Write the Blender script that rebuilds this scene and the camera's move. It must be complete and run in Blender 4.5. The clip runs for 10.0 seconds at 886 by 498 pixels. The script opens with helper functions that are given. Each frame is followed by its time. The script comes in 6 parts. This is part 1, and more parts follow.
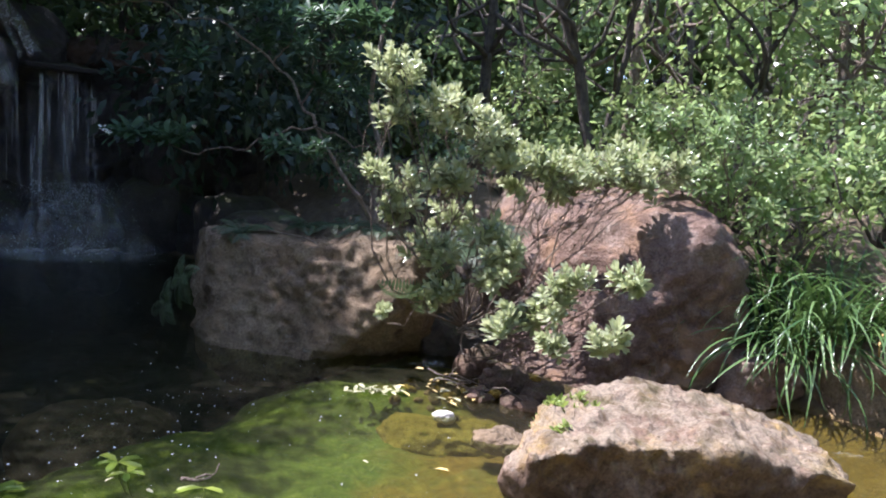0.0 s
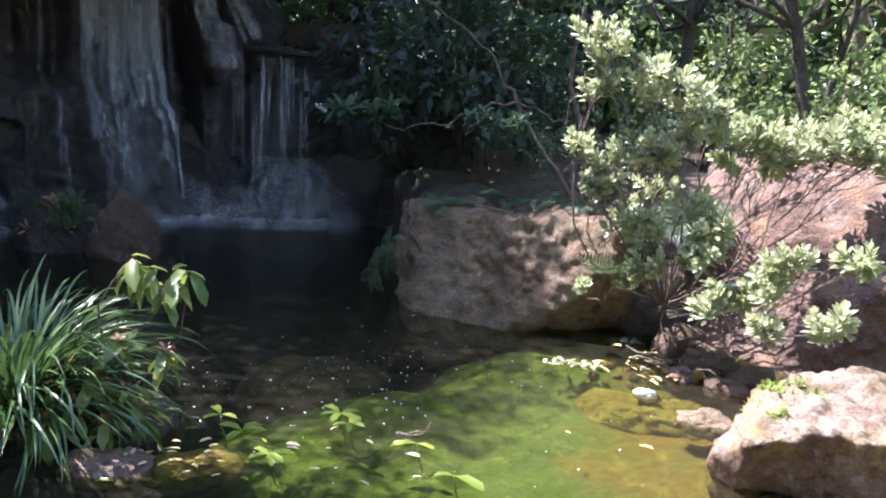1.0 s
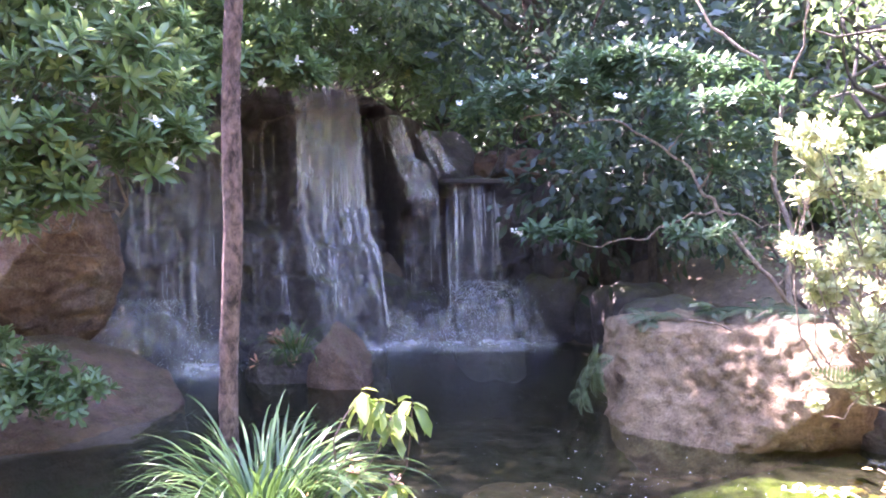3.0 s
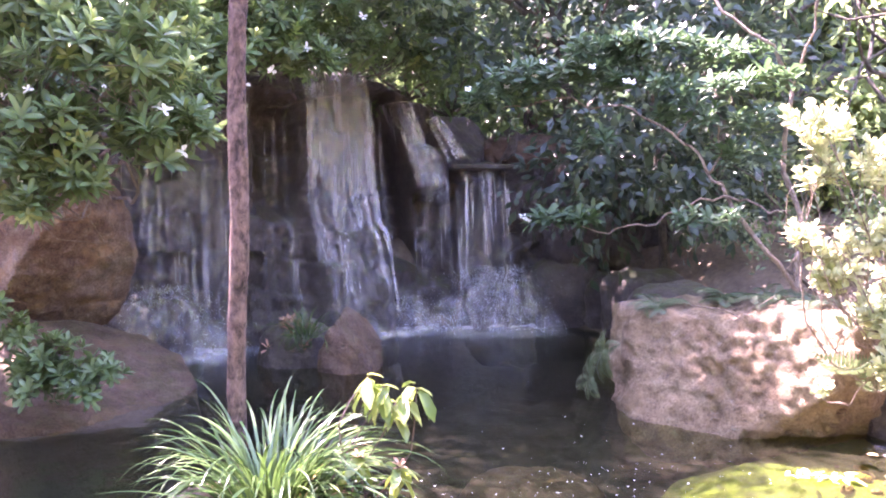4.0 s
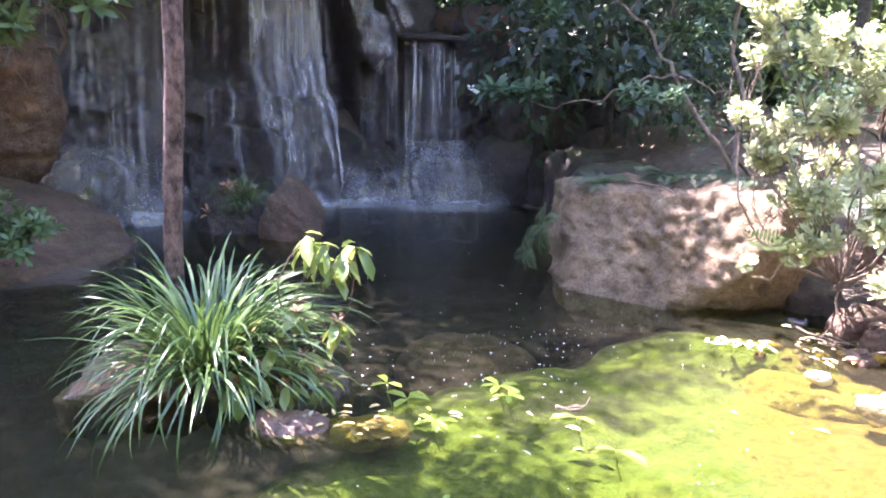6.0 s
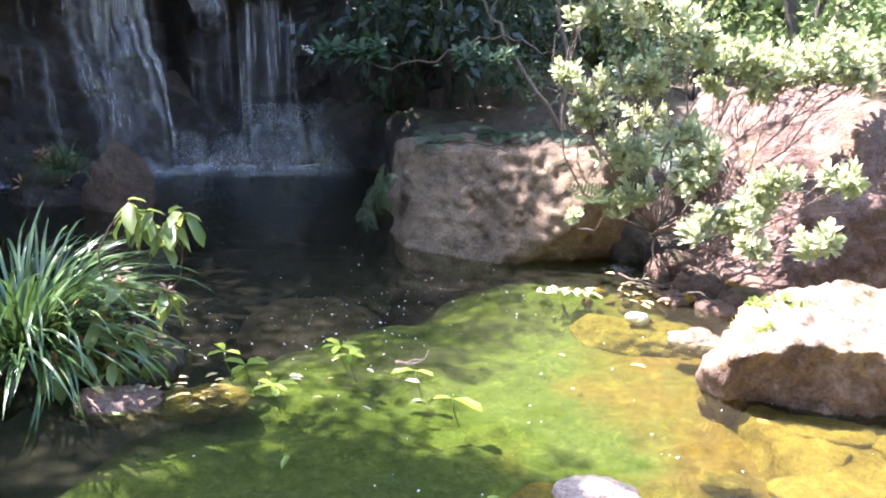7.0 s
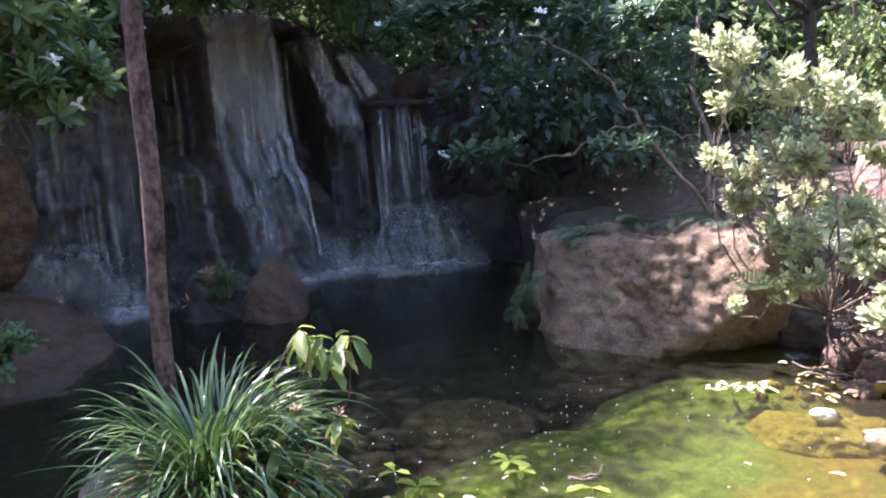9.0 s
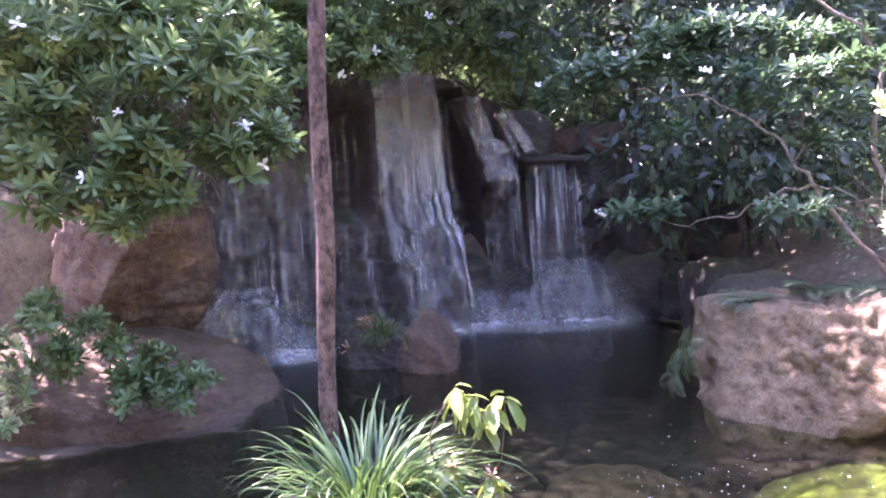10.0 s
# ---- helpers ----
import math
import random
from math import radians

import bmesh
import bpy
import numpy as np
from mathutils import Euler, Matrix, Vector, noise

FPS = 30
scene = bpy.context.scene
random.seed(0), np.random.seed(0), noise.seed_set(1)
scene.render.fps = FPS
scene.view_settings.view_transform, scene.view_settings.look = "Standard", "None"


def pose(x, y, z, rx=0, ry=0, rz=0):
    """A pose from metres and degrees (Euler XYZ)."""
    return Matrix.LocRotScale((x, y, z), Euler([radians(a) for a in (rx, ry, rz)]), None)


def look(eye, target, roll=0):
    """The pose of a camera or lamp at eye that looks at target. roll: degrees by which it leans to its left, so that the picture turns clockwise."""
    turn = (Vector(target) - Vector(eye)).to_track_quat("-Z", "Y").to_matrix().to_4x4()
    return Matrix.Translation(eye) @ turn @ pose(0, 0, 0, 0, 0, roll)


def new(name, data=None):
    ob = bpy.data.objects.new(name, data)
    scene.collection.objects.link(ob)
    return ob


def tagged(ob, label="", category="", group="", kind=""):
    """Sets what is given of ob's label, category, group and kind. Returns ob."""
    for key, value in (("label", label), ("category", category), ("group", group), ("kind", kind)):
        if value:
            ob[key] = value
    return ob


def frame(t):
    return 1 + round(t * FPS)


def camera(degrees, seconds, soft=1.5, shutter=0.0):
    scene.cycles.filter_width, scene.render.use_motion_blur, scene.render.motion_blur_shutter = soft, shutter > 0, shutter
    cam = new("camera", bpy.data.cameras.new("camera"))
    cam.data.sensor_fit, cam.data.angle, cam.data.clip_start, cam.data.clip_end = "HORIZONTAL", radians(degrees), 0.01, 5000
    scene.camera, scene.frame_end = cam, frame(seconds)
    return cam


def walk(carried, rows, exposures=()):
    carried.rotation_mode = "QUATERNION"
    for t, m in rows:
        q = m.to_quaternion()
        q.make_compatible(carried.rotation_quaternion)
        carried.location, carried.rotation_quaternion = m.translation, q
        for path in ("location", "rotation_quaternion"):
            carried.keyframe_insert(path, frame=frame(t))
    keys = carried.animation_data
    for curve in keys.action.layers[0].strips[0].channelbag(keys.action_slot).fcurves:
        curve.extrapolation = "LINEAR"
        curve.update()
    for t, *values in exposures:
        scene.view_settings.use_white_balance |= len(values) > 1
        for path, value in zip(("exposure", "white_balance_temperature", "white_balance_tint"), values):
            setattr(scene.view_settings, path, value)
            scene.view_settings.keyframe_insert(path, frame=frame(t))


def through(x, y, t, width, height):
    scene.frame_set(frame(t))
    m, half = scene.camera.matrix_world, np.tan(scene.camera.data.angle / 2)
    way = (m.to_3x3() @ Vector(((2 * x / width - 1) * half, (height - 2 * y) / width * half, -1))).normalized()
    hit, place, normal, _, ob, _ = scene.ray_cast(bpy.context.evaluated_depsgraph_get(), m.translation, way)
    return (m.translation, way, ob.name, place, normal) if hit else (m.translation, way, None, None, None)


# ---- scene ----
cam = camera(60.7, 10.0, soft=1.9)
# seconds, x, y, z, yaw, pitch, roll
PATH = [
    (0.0, 0.000, 0.000, 1.490, 0.00, -7.83, 5.59),
    (0.5, -0.064, -0.037, 1.488, 8.31, -9.18, 4.48),
    (1.0, -0.119, -0.059, 1.464, 13.54, -10.80, 4.79),
    (1.5, -0.146, -0.082, 1.447, 16.81, -10.56, 4.75),
    (2.0, -0.182, -0.113, 1.453, 21.09, -10.81, 4.50),
    (2.5, -0.212, -0.121, 1.504, 26.29, -5.40, 0.45),
    (2.7, -0.242, -0.131, 1.511, 27.15, -2.71, 0.08),
    (4.0, -0.175, -0.136, 1.529, 28.88, -3.85, -0.51),
    (4.5, -0.184, -0.132, 1.494, 28.63, -4.23, -0.84),
    (5.0, -0.160, -0.138, 1.487, 27.48, -5.82, 1.17),
    (5.5, -0.171, -0.116, 1.437, 25.76, -11.44, 1.73),
    (6.8, -0.088, -0.155, 1.432, 17.48, -14.00, 3.73),
    (7.0, -0.075, -0.125, 1.420, 13.05, -14.92, 2.58),
    (7.5, -0.074, -0.121, 1.458, 11.67, -13.63, 0.15),
    (8.0, -0.104, -0.100, 1.505, 11.55, -13.28, -1.06),
    (8.5, -0.150, -0.103, 1.553, 16.00, -11.28, -2.92),
    (9.0, -0.237, -0.113, 1.568, 22.73, -9.01, -3.38),
    (9.5, -0.262, -0.139, 1.616, 28.28, -6.31, -1.85),
    (10.0, -0.250, -0.180, 1.643, 33.79, -4.76, -2.73),
]
EXPOSURES = [(0.0, 1.64, 5800, 23), (1.0, 2.28, 5800, 28), (2.0, 2.9, 5850, 34), (2.5, 3.75, 5900, 40), (4.0, 4.55, 6550, 60), (5.0, 4.35, 6500, 58), (5.7, 4.0, 6250, 46), (6.8, 3.3, 5950, 31), (7.5, 2.82, 6000, 28), (8.5, 2.62, 6000, 34), (9.3, 3.08, 5950, 44), (10.0, 4.0, 6150, 56)]
walk(cam, [(t, pose(x, y, z, 0, 0, yaw) @ pose(0, 0, 0, 90 + pitch) @ pose(0, 0, 0, 0, 0, roll)) for t, x, y, z, yaw, pitch, roll in PATH], EXPOSURES)

# ---- light ----
SUN = Vector((-0.5, 0.12, 0.857)).normalized()
sky_world = bpy.data.worlds.new("world")
scene.world = sky_world
sky_world.use_nodes = True
wn = sky_world.node_tree.nodes
sky = wn.new("ShaderNodeTexSky")
sky.sky_type = "NISHITA"
sky.sun_disc = False
sky.sun_elevation = math.asin(SUN.z)
sky.sun_rotation = math.atan2(SUN.x, SUN.y)
wn["Background"].inputs["Strength"].default_value = 0.15
sky_world.node_tree.links.new(sky.outputs[0], wn["Background"].inputs["Color"])
sun = new("sun", bpy.data.lights.new("sun", "SUN"))
sun.data.energy, sun.data.angle, sun.data.color = 4.4, radians(0.5), (1.0, 0.95, 0.86)
sun.matrix_world = look(SUN * 40, (0, 0, 0))


# ---- small tools ----
from mathutils.bvhtree import BVHTree

rng = np.random.default_rng(7)


def vnoise(p, seed=0):
    """Smooth value noise in 0..1 at the rows of p."""
    p = np.asarray(p, float)
    i = np.floor(p).astype(np.int64)
    f = p - i
    f = f * f * (3 - 2 * f)
    out = np.zeros(len(p))
    for dx in (0, 1):
        for dy in (0, 1):
            for dz in (0, 1):
                h = (i[:, 0] + dx) * 374761393 + (i[:, 1] + dy) * 668265263 + (i[:, 2] + dz) * 2147483647 + seed * 974711
                h = (h ^ (h >> 13)) * 1274126177 & 0x7FFFFFFF
                h = ((h ^ (h >> 16)) & 0xFFFF) / 65535.0
                wx = f[:, 0] if dx else 1 - f[:, 0]
                wy = f[:, 1] if dy else 1 - f[:, 1]
                wz = f[:, 2] if dz else 1 - f[:, 2]
                out += h * wx * wy * wz
    return out


def fbm(p, octaves=4, seed=0):
    out, a, total = 0.0, 1.0, 0.0
    p = np.asarray(p, float)
    for k in range(octaves):
        out = out + a * vnoise(p * 2.03**k + 17.3 * k, seed + k)
        total += a
        a *= 0.5
    return out / total


def build_mesh(name, verts, faces, mat, smooth=True):
    me = bpy.data.meshes.new(name)
    me.from_pydata(np.asarray(verts).tolist(), [], faces if isinstance(faces, list) else faces.tolist())
    if mat:
        me.materials.append(mat)
    if smooth:
        me.polygons.foreach_set("use_smooth", [True] * len(me.polygons))
    me.update()
    return me


def place(name, me, parent=None, at=None):
    ob = new(name, me)
    if parent:
        ob.parent = parent
    if at is not None:
        if parent:
            at = Matrix.Translation(parent.matrix_basis.translation).inverted() @ at
        ob.matrix_basis = at
    return ob


def part(name, verts, faces, mat, parent, label="", smooth=True):
    """One mesh, given in world metres, under a thing."""
    base = np.array(world_of(parent))
    ob = place(name, build_mesh(name, np.asarray(verts) - base, faces, mat, smooth))
    ob.parent = parent
    if label:
        tagged(ob, label)
    return ob


def world_of(ob):
    at = Vector((0, 0, 0))
    while ob:
        at += ob.matrix_basis.translation
        ob = ob.parent
    return at


def thing(name, at, label, category, group="", kind=""):
    ob = new(name)
    ob.location = at
    ob.empty_display_size = 0.1
    return tagged(ob, label, category, group, kind)


def tube(points, radii, sides=7, seed=0, wobble=0.0):
    """Tapered tube along points: verts, faces."""
    pts = [Vector(p) for p in points]
    verts, faces = [], []
    r2 = np.random.default_rng(seed)
    for i, p in enumerate(pts):
        d = (pts[min(i + 1, len(pts) - 1)] - pts[max(i - 1, 0)]).normalized()
        u = d.orthogonal().normalized() if i == 0 else (u - d * u.dot(d)).normalized()
        w = d.cross(u)
        for k in range(sides):
            a = 2 * math.pi * k / sides
            r = radii[i] * (1 + wobble * r2.uniform(-1, 1))
            verts.append(p + (u * math.cos(a) + w * math.sin(a)) * r)
    for i in range(len(pts) - 1):
        for k in range(sides):
            a, b = i * sides + k, i * sides + (k + 1) % sides
            faces.append((a, b, b + sides, a + sides))
    n = len(verts)
    faces.append(tuple(range(sides))[::-1])
    faces.append(tuple(range(n - sides, n)))
    return [tuple(v) for v in verts], faces


def join(pieces):
    verts, faces = [], []
    for v, f in pieces:
        k = len(verts)
        verts += list(v)
        faces += [tuple(i + k for i in q) for q in f]
    return verts, faces


def bent(a, b, seed, bow=0.12, steps=7, sag=0.0):
    """Points of a crooked limb from a to b."""
    r2 = np.random.default_rng(seed)
    a, b = np.array(a, float), np.array(b, float)
    length = np.linalg.norm(b - a)
    off = r2.normal(0, 1, 3) * bow * length
    off2 = r2.normal(0, 1, 3) * bow * 0.6 * length
    out = []
    for i in range(steps):
        s = i / (steps - 1)
        p = a + (b - a) * s + off * math.sin(math.pi * s) + off2 * math.sin(2 * math.pi * s)
        p[2] += sag * math.sin(math.pi * s) * length
        if 0 < i < steps - 1:
            p = p + r2.normal(0, 1, 3) * bow * 0.12 * length
        out.append(p)
    return out


def leaf_arrays(pos, way, up, length, width, fold=0.25, curl=0.15, fine=True):
    """Many leaves at once, as verts and faces. pos, way, up: N x 3; length, width: N."""
    pos, way, up = (np.asarray(a, float) for a in (pos, way, up))
    way = way / np.linalg.norm(way, axis=1, keepdims=True)
    side = np.cross(way, up)
    side /= np.linalg.norm(side, axis=1, keepdims=True) + 1e-9
    nor = np.cross(side, way)
    L, Wd = np.asarray(length)[:, None], np.asarray(width)[:, None]
    n = len(pos)
    if fine:
        def pt(s, w, h):
            return pos + way * L * s + side * Wd * w + nor * (L * (h - curl * s * s))
        k = fold * 0.25
        vs = np.stack([pt(0, 0, 0), pt(0.35, -0.38, k), pt(0.35, 0, 0), pt(0.35, 0.38, k),
                       pt(0.80, -0.42, k), pt(0.80, 0, 0), pt(0.80, 0.42, k), pt(1.0, 0, 0)], 1)
        f = [(0, 1, 2), (0, 2, 3), (1, 4, 5, 2), (2, 5, 6, 3), (4, 7, 5), (5, 7, 6)]
        m = 8
    else:
        def pt(s, w, h):
            return pos + way * L * s + side * Wd * w + nor * (L * (h - curl * s * s))
        vs = np.stack([pt(0, 0, 0), pt(0.5, -0.5, fold * 0.2), pt(0.5, 0.5, fold * 0.2), pt(1, 0, 0)], 1)
        f = [(0, 1, 2), (1, 3, 2)]
        m = 4
    verts = vs.reshape(-1, 3)
    faces = [tuple(i + k for i in q) for k in range(0, n * m, m) for q in f]
    return verts, faces


def unit(v):
    v = np.asarray(v, float)
    return v / (np.linalg.norm(v, axis=-1, keepdims=True) + 1e-9)


def rosette(n, length, width, seed, spread=(25, 85), fold=0.3, curl=0.2, stem=0.35):
    """A whorl of leaves round +z at the origin."""
    r2 = np.random.default_rng(seed)
    az = np.arange(n) * 2.39996 + r2.uniform(0, 0.5, n)
    tilt = np.radians(np.linspace(spread[0], spread[1], n) + r2.normal(0, 7, n))
    way = np.stack([np.sin(tilt) * np.cos(az), np.sin(tilt) * np.sin(az), np.cos(tilt)], 1)
    up = np.stack([-np.cos(tilt) * np.cos(az), -np.cos(tilt) * np.sin(az), np.sin(tilt)], 1)
    pos = np.stack([0 * az, 0 * az, -np.linspace(0, stem, n) * length], 1)
    ln = length * r2.uniform(0.75, 1.1, n)
    return leaf_arrays(pos, way, up, ln, width * r2.uniform(0.8, 1.15, n), fold, curl)


def turn_to(way, spin):
    return Vector(way).to_track_quat("Z", "Y").to_matrix().to_4x4() @ Matrix.Rotation(spin, 4, "Z")


# ---- materials ----
def material(name):
    m = bpy.data.materials.new(name)
    m.use_nodes = True
    nt = m.node_tree
    nt.nodes.clear()
    out = nt.nodes.new("ShaderNodeOutputMaterial")
    return m, nt, out


def node(nt, kind, **inputs):
    n = nt.nodes.new(kind)
    for k, v in inputs.items():
        n.inputs[k.replace("_", " ")].default_value = v
    return n


def noise_tex(nt, coord, scale, detail=5.0, rough=0.6, distort=0.0):
    n = node(nt, "ShaderNodeTexNoise", Scale=scale, Detail=detail, Roughness=rough, Distortion=distort)
    nt.links.new(coord, n.inputs["Vector"])
    return n.outputs["Fac"]


def ramp(nt, fac, stops):
    n = nt.nodes.new("ShaderNodeValToRGB")
    e = n.color_ramp.elements
    while len(e) < len(stops):
        e.new(0.5)
    for s, (p, c) in zip(e, stops):
        s.position, s.color = p, (*c, 1) if len(c) == 3 else c
    nt.links.new(fac, n.inputs["Fac"])
    return n.outputs["Color"]


def mix(nt, fac, a, b, mode="MIX"):
    n = nt.nodes.new("ShaderNodeMix")
    n.data_type, n.blend_type = "RGBA", mode
    for key, v in ((0, fac), (6, a), (7, b)):
        if hasattr(v, "links"):
            nt.links.new(v, n.inputs[key])
        else:
            n.inputs[key].default_value = v if key == 0 else (*v, 1)
    return n.outputs[2]


def bump(nt, height, strength, dist, prev=None):
    b = node(nt, "ShaderNodeBump", Strength=strength, Distance=dist)
    nt.links.new(height, b.inputs["Height"])
    if prev:
        nt.links.new(prev, b.inputs["Normal"])
    return b.outputs["Normal"]


def coords(nt, world=True):
    if world:
        return nt.nodes.new("ShaderNodeNewGeometry").outputs["Position"]
    return nt.nodes.new("ShaderNodeTexCoord").outputs["Object"]


def rock_material(name, dark, mid, light, spots, moss=0.0, wet=0.0, scale=1.0, stain=None, lit_crust=None):
    m, nt, out = material(name)
    c = coords(nt)
    big = noise_tex(nt, c, 2.2 * scale, 4, 0.6, 0.4)
    med = noise_tex(nt, c, 9 * scale, 6, 0.65)
    fine = noise_tex(nt, c, 60 * scale, 4, 0.7)
    col = ramp(nt, big, [(0.28, dark), (0.5, mid), (0.72, light)])
    col = mix(nt, 0.55, col, ramp(nt, med, [(0.3, dark), (0.55, mid), (0.75, light)]))
    grain = ramp(nt, fine, [(0.35, (0.42, 0.39, 0.37)), (0.6, (1.0, 1.0, 1.0))])
    col = mix(nt, 0.7, col, grain, "MULTIPLY")
    lich = noise_tex(nt, c, 14 * scale, 6, 0.75, 0.6)
    lf = ramp(nt, lich, [(0.6, (0, 0, 0)), (0.7, (1, 1, 1))])
    col = mix(nt, lf, col, spots)
    if stain:
        blot = noise_tex(nt, c, 3.1, 5, 0.65, 0.5)
        col = mix(nt, ramp(nt, blot, [(0.52, (0, 0, 0)), (0.66, (0.75, 0.75, 0.75))]), col, stain)
        speck = noise_tex(nt, c, 30, 5, 0.75, 0.4)
        col = mix(nt, ramp(nt, speck, [(0.30, (0.8, 0.8, 0.8)), (0.42, (0, 0, 0))]), col, (0.09, 0.075, 0.065))
    if moss:
        g = nt.nodes.new("ShaderNodeNewGeometry")
        s = nt.nodes.new("ShaderNodeSeparateXYZ")
        nt.links.new(g.outputs["Normal"], s.inputs[0])
        mo = node(nt, "ShaderNodeMath")
        mo.operation = "MULTIPLY"
        nt.links.new(ramp(nt, s.outputs["Z"], [(0.35, (0, 0, 0)), (0.85, (moss, moss, moss))]), mo.inputs[0])
        nt.links.new(ramp(nt, noise_tex(nt, c, 5, 5, 0.7), [(0.42, (0, 0, 0)), (0.62, (1, 1, 1))]), mo.inputs[1])
        col = mix(nt, mo.outputs[0], col, (0.10, 0.12, 0.025))
    # pale crust on upward faces: lichen, plus sunlit top against shaded sides in colour
    if lit_crust:
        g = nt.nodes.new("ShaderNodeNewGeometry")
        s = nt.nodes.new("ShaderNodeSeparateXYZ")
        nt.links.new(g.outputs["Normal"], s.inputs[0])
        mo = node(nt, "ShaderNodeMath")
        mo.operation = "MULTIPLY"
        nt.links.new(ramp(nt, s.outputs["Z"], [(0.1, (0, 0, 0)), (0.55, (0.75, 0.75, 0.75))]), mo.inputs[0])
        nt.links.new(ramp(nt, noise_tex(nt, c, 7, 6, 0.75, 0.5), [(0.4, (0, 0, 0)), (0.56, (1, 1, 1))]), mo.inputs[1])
        col = mix(nt, mo.outputs[0], col, mix(nt, 0.7, lit_crust, grain, "MULTIPLY"))
    b = nt.nodes.new("ShaderNodeBsdfPrincipled")
    nt.links.new(col, b.inputs["Base Color"])
    b.inputs["Roughness"].default_value = 0.85 - 0.5 * wet
    b.inputs["Specular IOR Level"].default_value = 0.3 + 0.3 * wet
    nrm = bump(nt, med, 0.8, 0.07)
    nrm = bump(nt, lich, 0.6, 0.03, nrm)
    nrm = bump(nt, fine, 0.8, 0.02, nrm)
    crack = nt.nodes.new("ShaderNodeTexVoronoi")
    crack.feature = "DISTANCE_TO_EDGE"
    crack.inputs["Scale"].default_value = 3.5 * scale
    nt.links.new(mix(nt, 0.12, c, nt.nodes[fine.node.name].outputs["Color"]), crack.inputs["Vector"])
    cr = ramp(nt, crack.outputs["Distance"], [(0.0, (0, 0, 0)), (0.03, (1, 1, 1))])
    nrm = bump(nt, cr, 0.25, 0.02, nrm)
    nt.links.new(nrm, b.inputs["Normal"])
    nt.links.new(b.outputs[0], out.inputs["Surface"])
    return m


def leaf_material(name, dark, light, through=0.45, rough=0.4, per="island", vary=0.5, glow=(0.30, 0.42, 0.06)):
    m, nt, out = material(name)
    if per == "island":
        rnd = nt.nodes.new("ShaderNodeNewGeometry").outputs["Random Per Island"]
    else:
        rnd = nt.nodes.new("ShaderNodeObjectInfo").outputs["Random"]
    col = ramp(nt, rnd, [(0.0, dark), (1.0, light)])
    c = coords(nt)
    blot = noise_tex(nt, c, 3.0, 3)
    col = mix(nt, vary, col, ramp(nt, blot, [(0.3, dark), (0.7, light)]))
    vein = noise_tex(nt, c, 90.0, 2)
    b = node(nt, "ShaderNodeBsdfPrincipled", Roughness=rough)
    b.inputs["Specular IOR Level"].default_value = 0.5
    nt.links.new(col, b.inputs["Base Color"])
    nt.links.new(bump(nt, vein, 0.2, 0.004), b.inputs["Normal"])
    t = nt.nodes.new("ShaderNodeBsdfTranslucent")
    nt.links.new(mix(nt, 0.5, col, glow), t.inputs["Color"])
    s = nt.nodes.new("ShaderNodeMixShader")
    s.inputs[0].default_value = through
    nt.links.new(b.outputs[0], s.inputs[1])
    nt.links.new(t.outputs[0], s.inputs[2])
    nt.links.new(s.outputs[0], out.inputs["Surface"])
    return m


def bark_material(name, dark, light, stretch=6.0):
    m, nt, out = material(name)
    c = coords(nt)
    mp = nt.nodes.new("ShaderNodeMapping")
    mp.inputs["Scale"].default_value = (1, 1, 1 / stretch)
    nt.links.new(c, mp.inputs["Vector"])
    a = noise_tex(nt, mp.outputs[0], 40, 6, 0.7, 0.5)
    bl = noise_tex(nt, c, 13, 5, 0.65)
    col = mix(nt, 0.5, ramp(nt, a, [(0.38, dark), (0.6, light)]), ramp(nt, bl, [(0.42, dark), (0.58, light)]))
    b = node(nt, "ShaderNodeBsdfPrincipled", Roughness=0.9)
    nt.links.new(col, b.inputs["Base Color"])
    nt.links.new(bump(nt, bl, 0.6, 0.03, bump(nt, a, 1.0, 0.05)), b.inputs["Normal"])
    nt.links.new(b.outputs[0], out.inputs["Surface"])
    return m


def plain_material(name, a, b2, scale=20, rough=0.6):
    m, nt, out = material(name)
    c = coords(nt)
    col = ramp(nt, noise_tex(nt, c, scale, 4), [(0.3, a), (0.7, b2)])
    b = node(nt, "ShaderNodeBsdfPrincipled", Roughness=rough)
    nt.links.new(col, b.inputs["Base Color"])
    nt.links.new(b.outputs[0], out.inputs["Surface"])
    return m


def water_material():
    m, nt, out = material("pond_water")
    c = coords(nt)
    w1 = noise_tex(nt, c, 5, 3, 0.5, 0.3)
    w2 = noise_tex(nt, c, 22, 2, 0.5)
    nrm = bump(nt, w2, 0.16, 0.02, bump(nt, w1, 0.22, 0.06))
    gl = node(nt, "ShaderNodeBsdfGlossy", Roughness=0.04)
    nt.links.new(nrm, gl.inputs["Normal"])
    tr = nt.nodes.new("ShaderNodeBsdfTransparent")
    tr.inputs["Color"].default_value = (0.70, 0.75, 0.52, 1)
    fr = node(nt, "ShaderNodeFresnel", IOR=1.33)
    nt.links.new(nrm, fr.inputs["Normal"])
    s = nt.nodes.new("ShaderNodeMixShader")
    nt.links.new(fr.outputs[0], s.inputs[0])
    murk = nt.nodes.new("ShaderNodeBsdfDiffuse")
    murk.inputs["Color"].default_value = (0.12, 0.115, 0.075, 1)
    turbid = nt.nodes.new("ShaderNodeMixShader")
    turbid.inputs[0].default_value = 0.09
    nt.links.new(tr.outputs[0], turbid.inputs[1])
    nt.links.new(murk.outputs[0], turbid.inputs[2])
    nt.links.new(turbid.outputs[0], s.inputs[1])
    nt.links.new(gl.outputs[0], s.inputs[2])
    nt.links.new(s.outputs[0], out.inputs["Surface"])
    return m


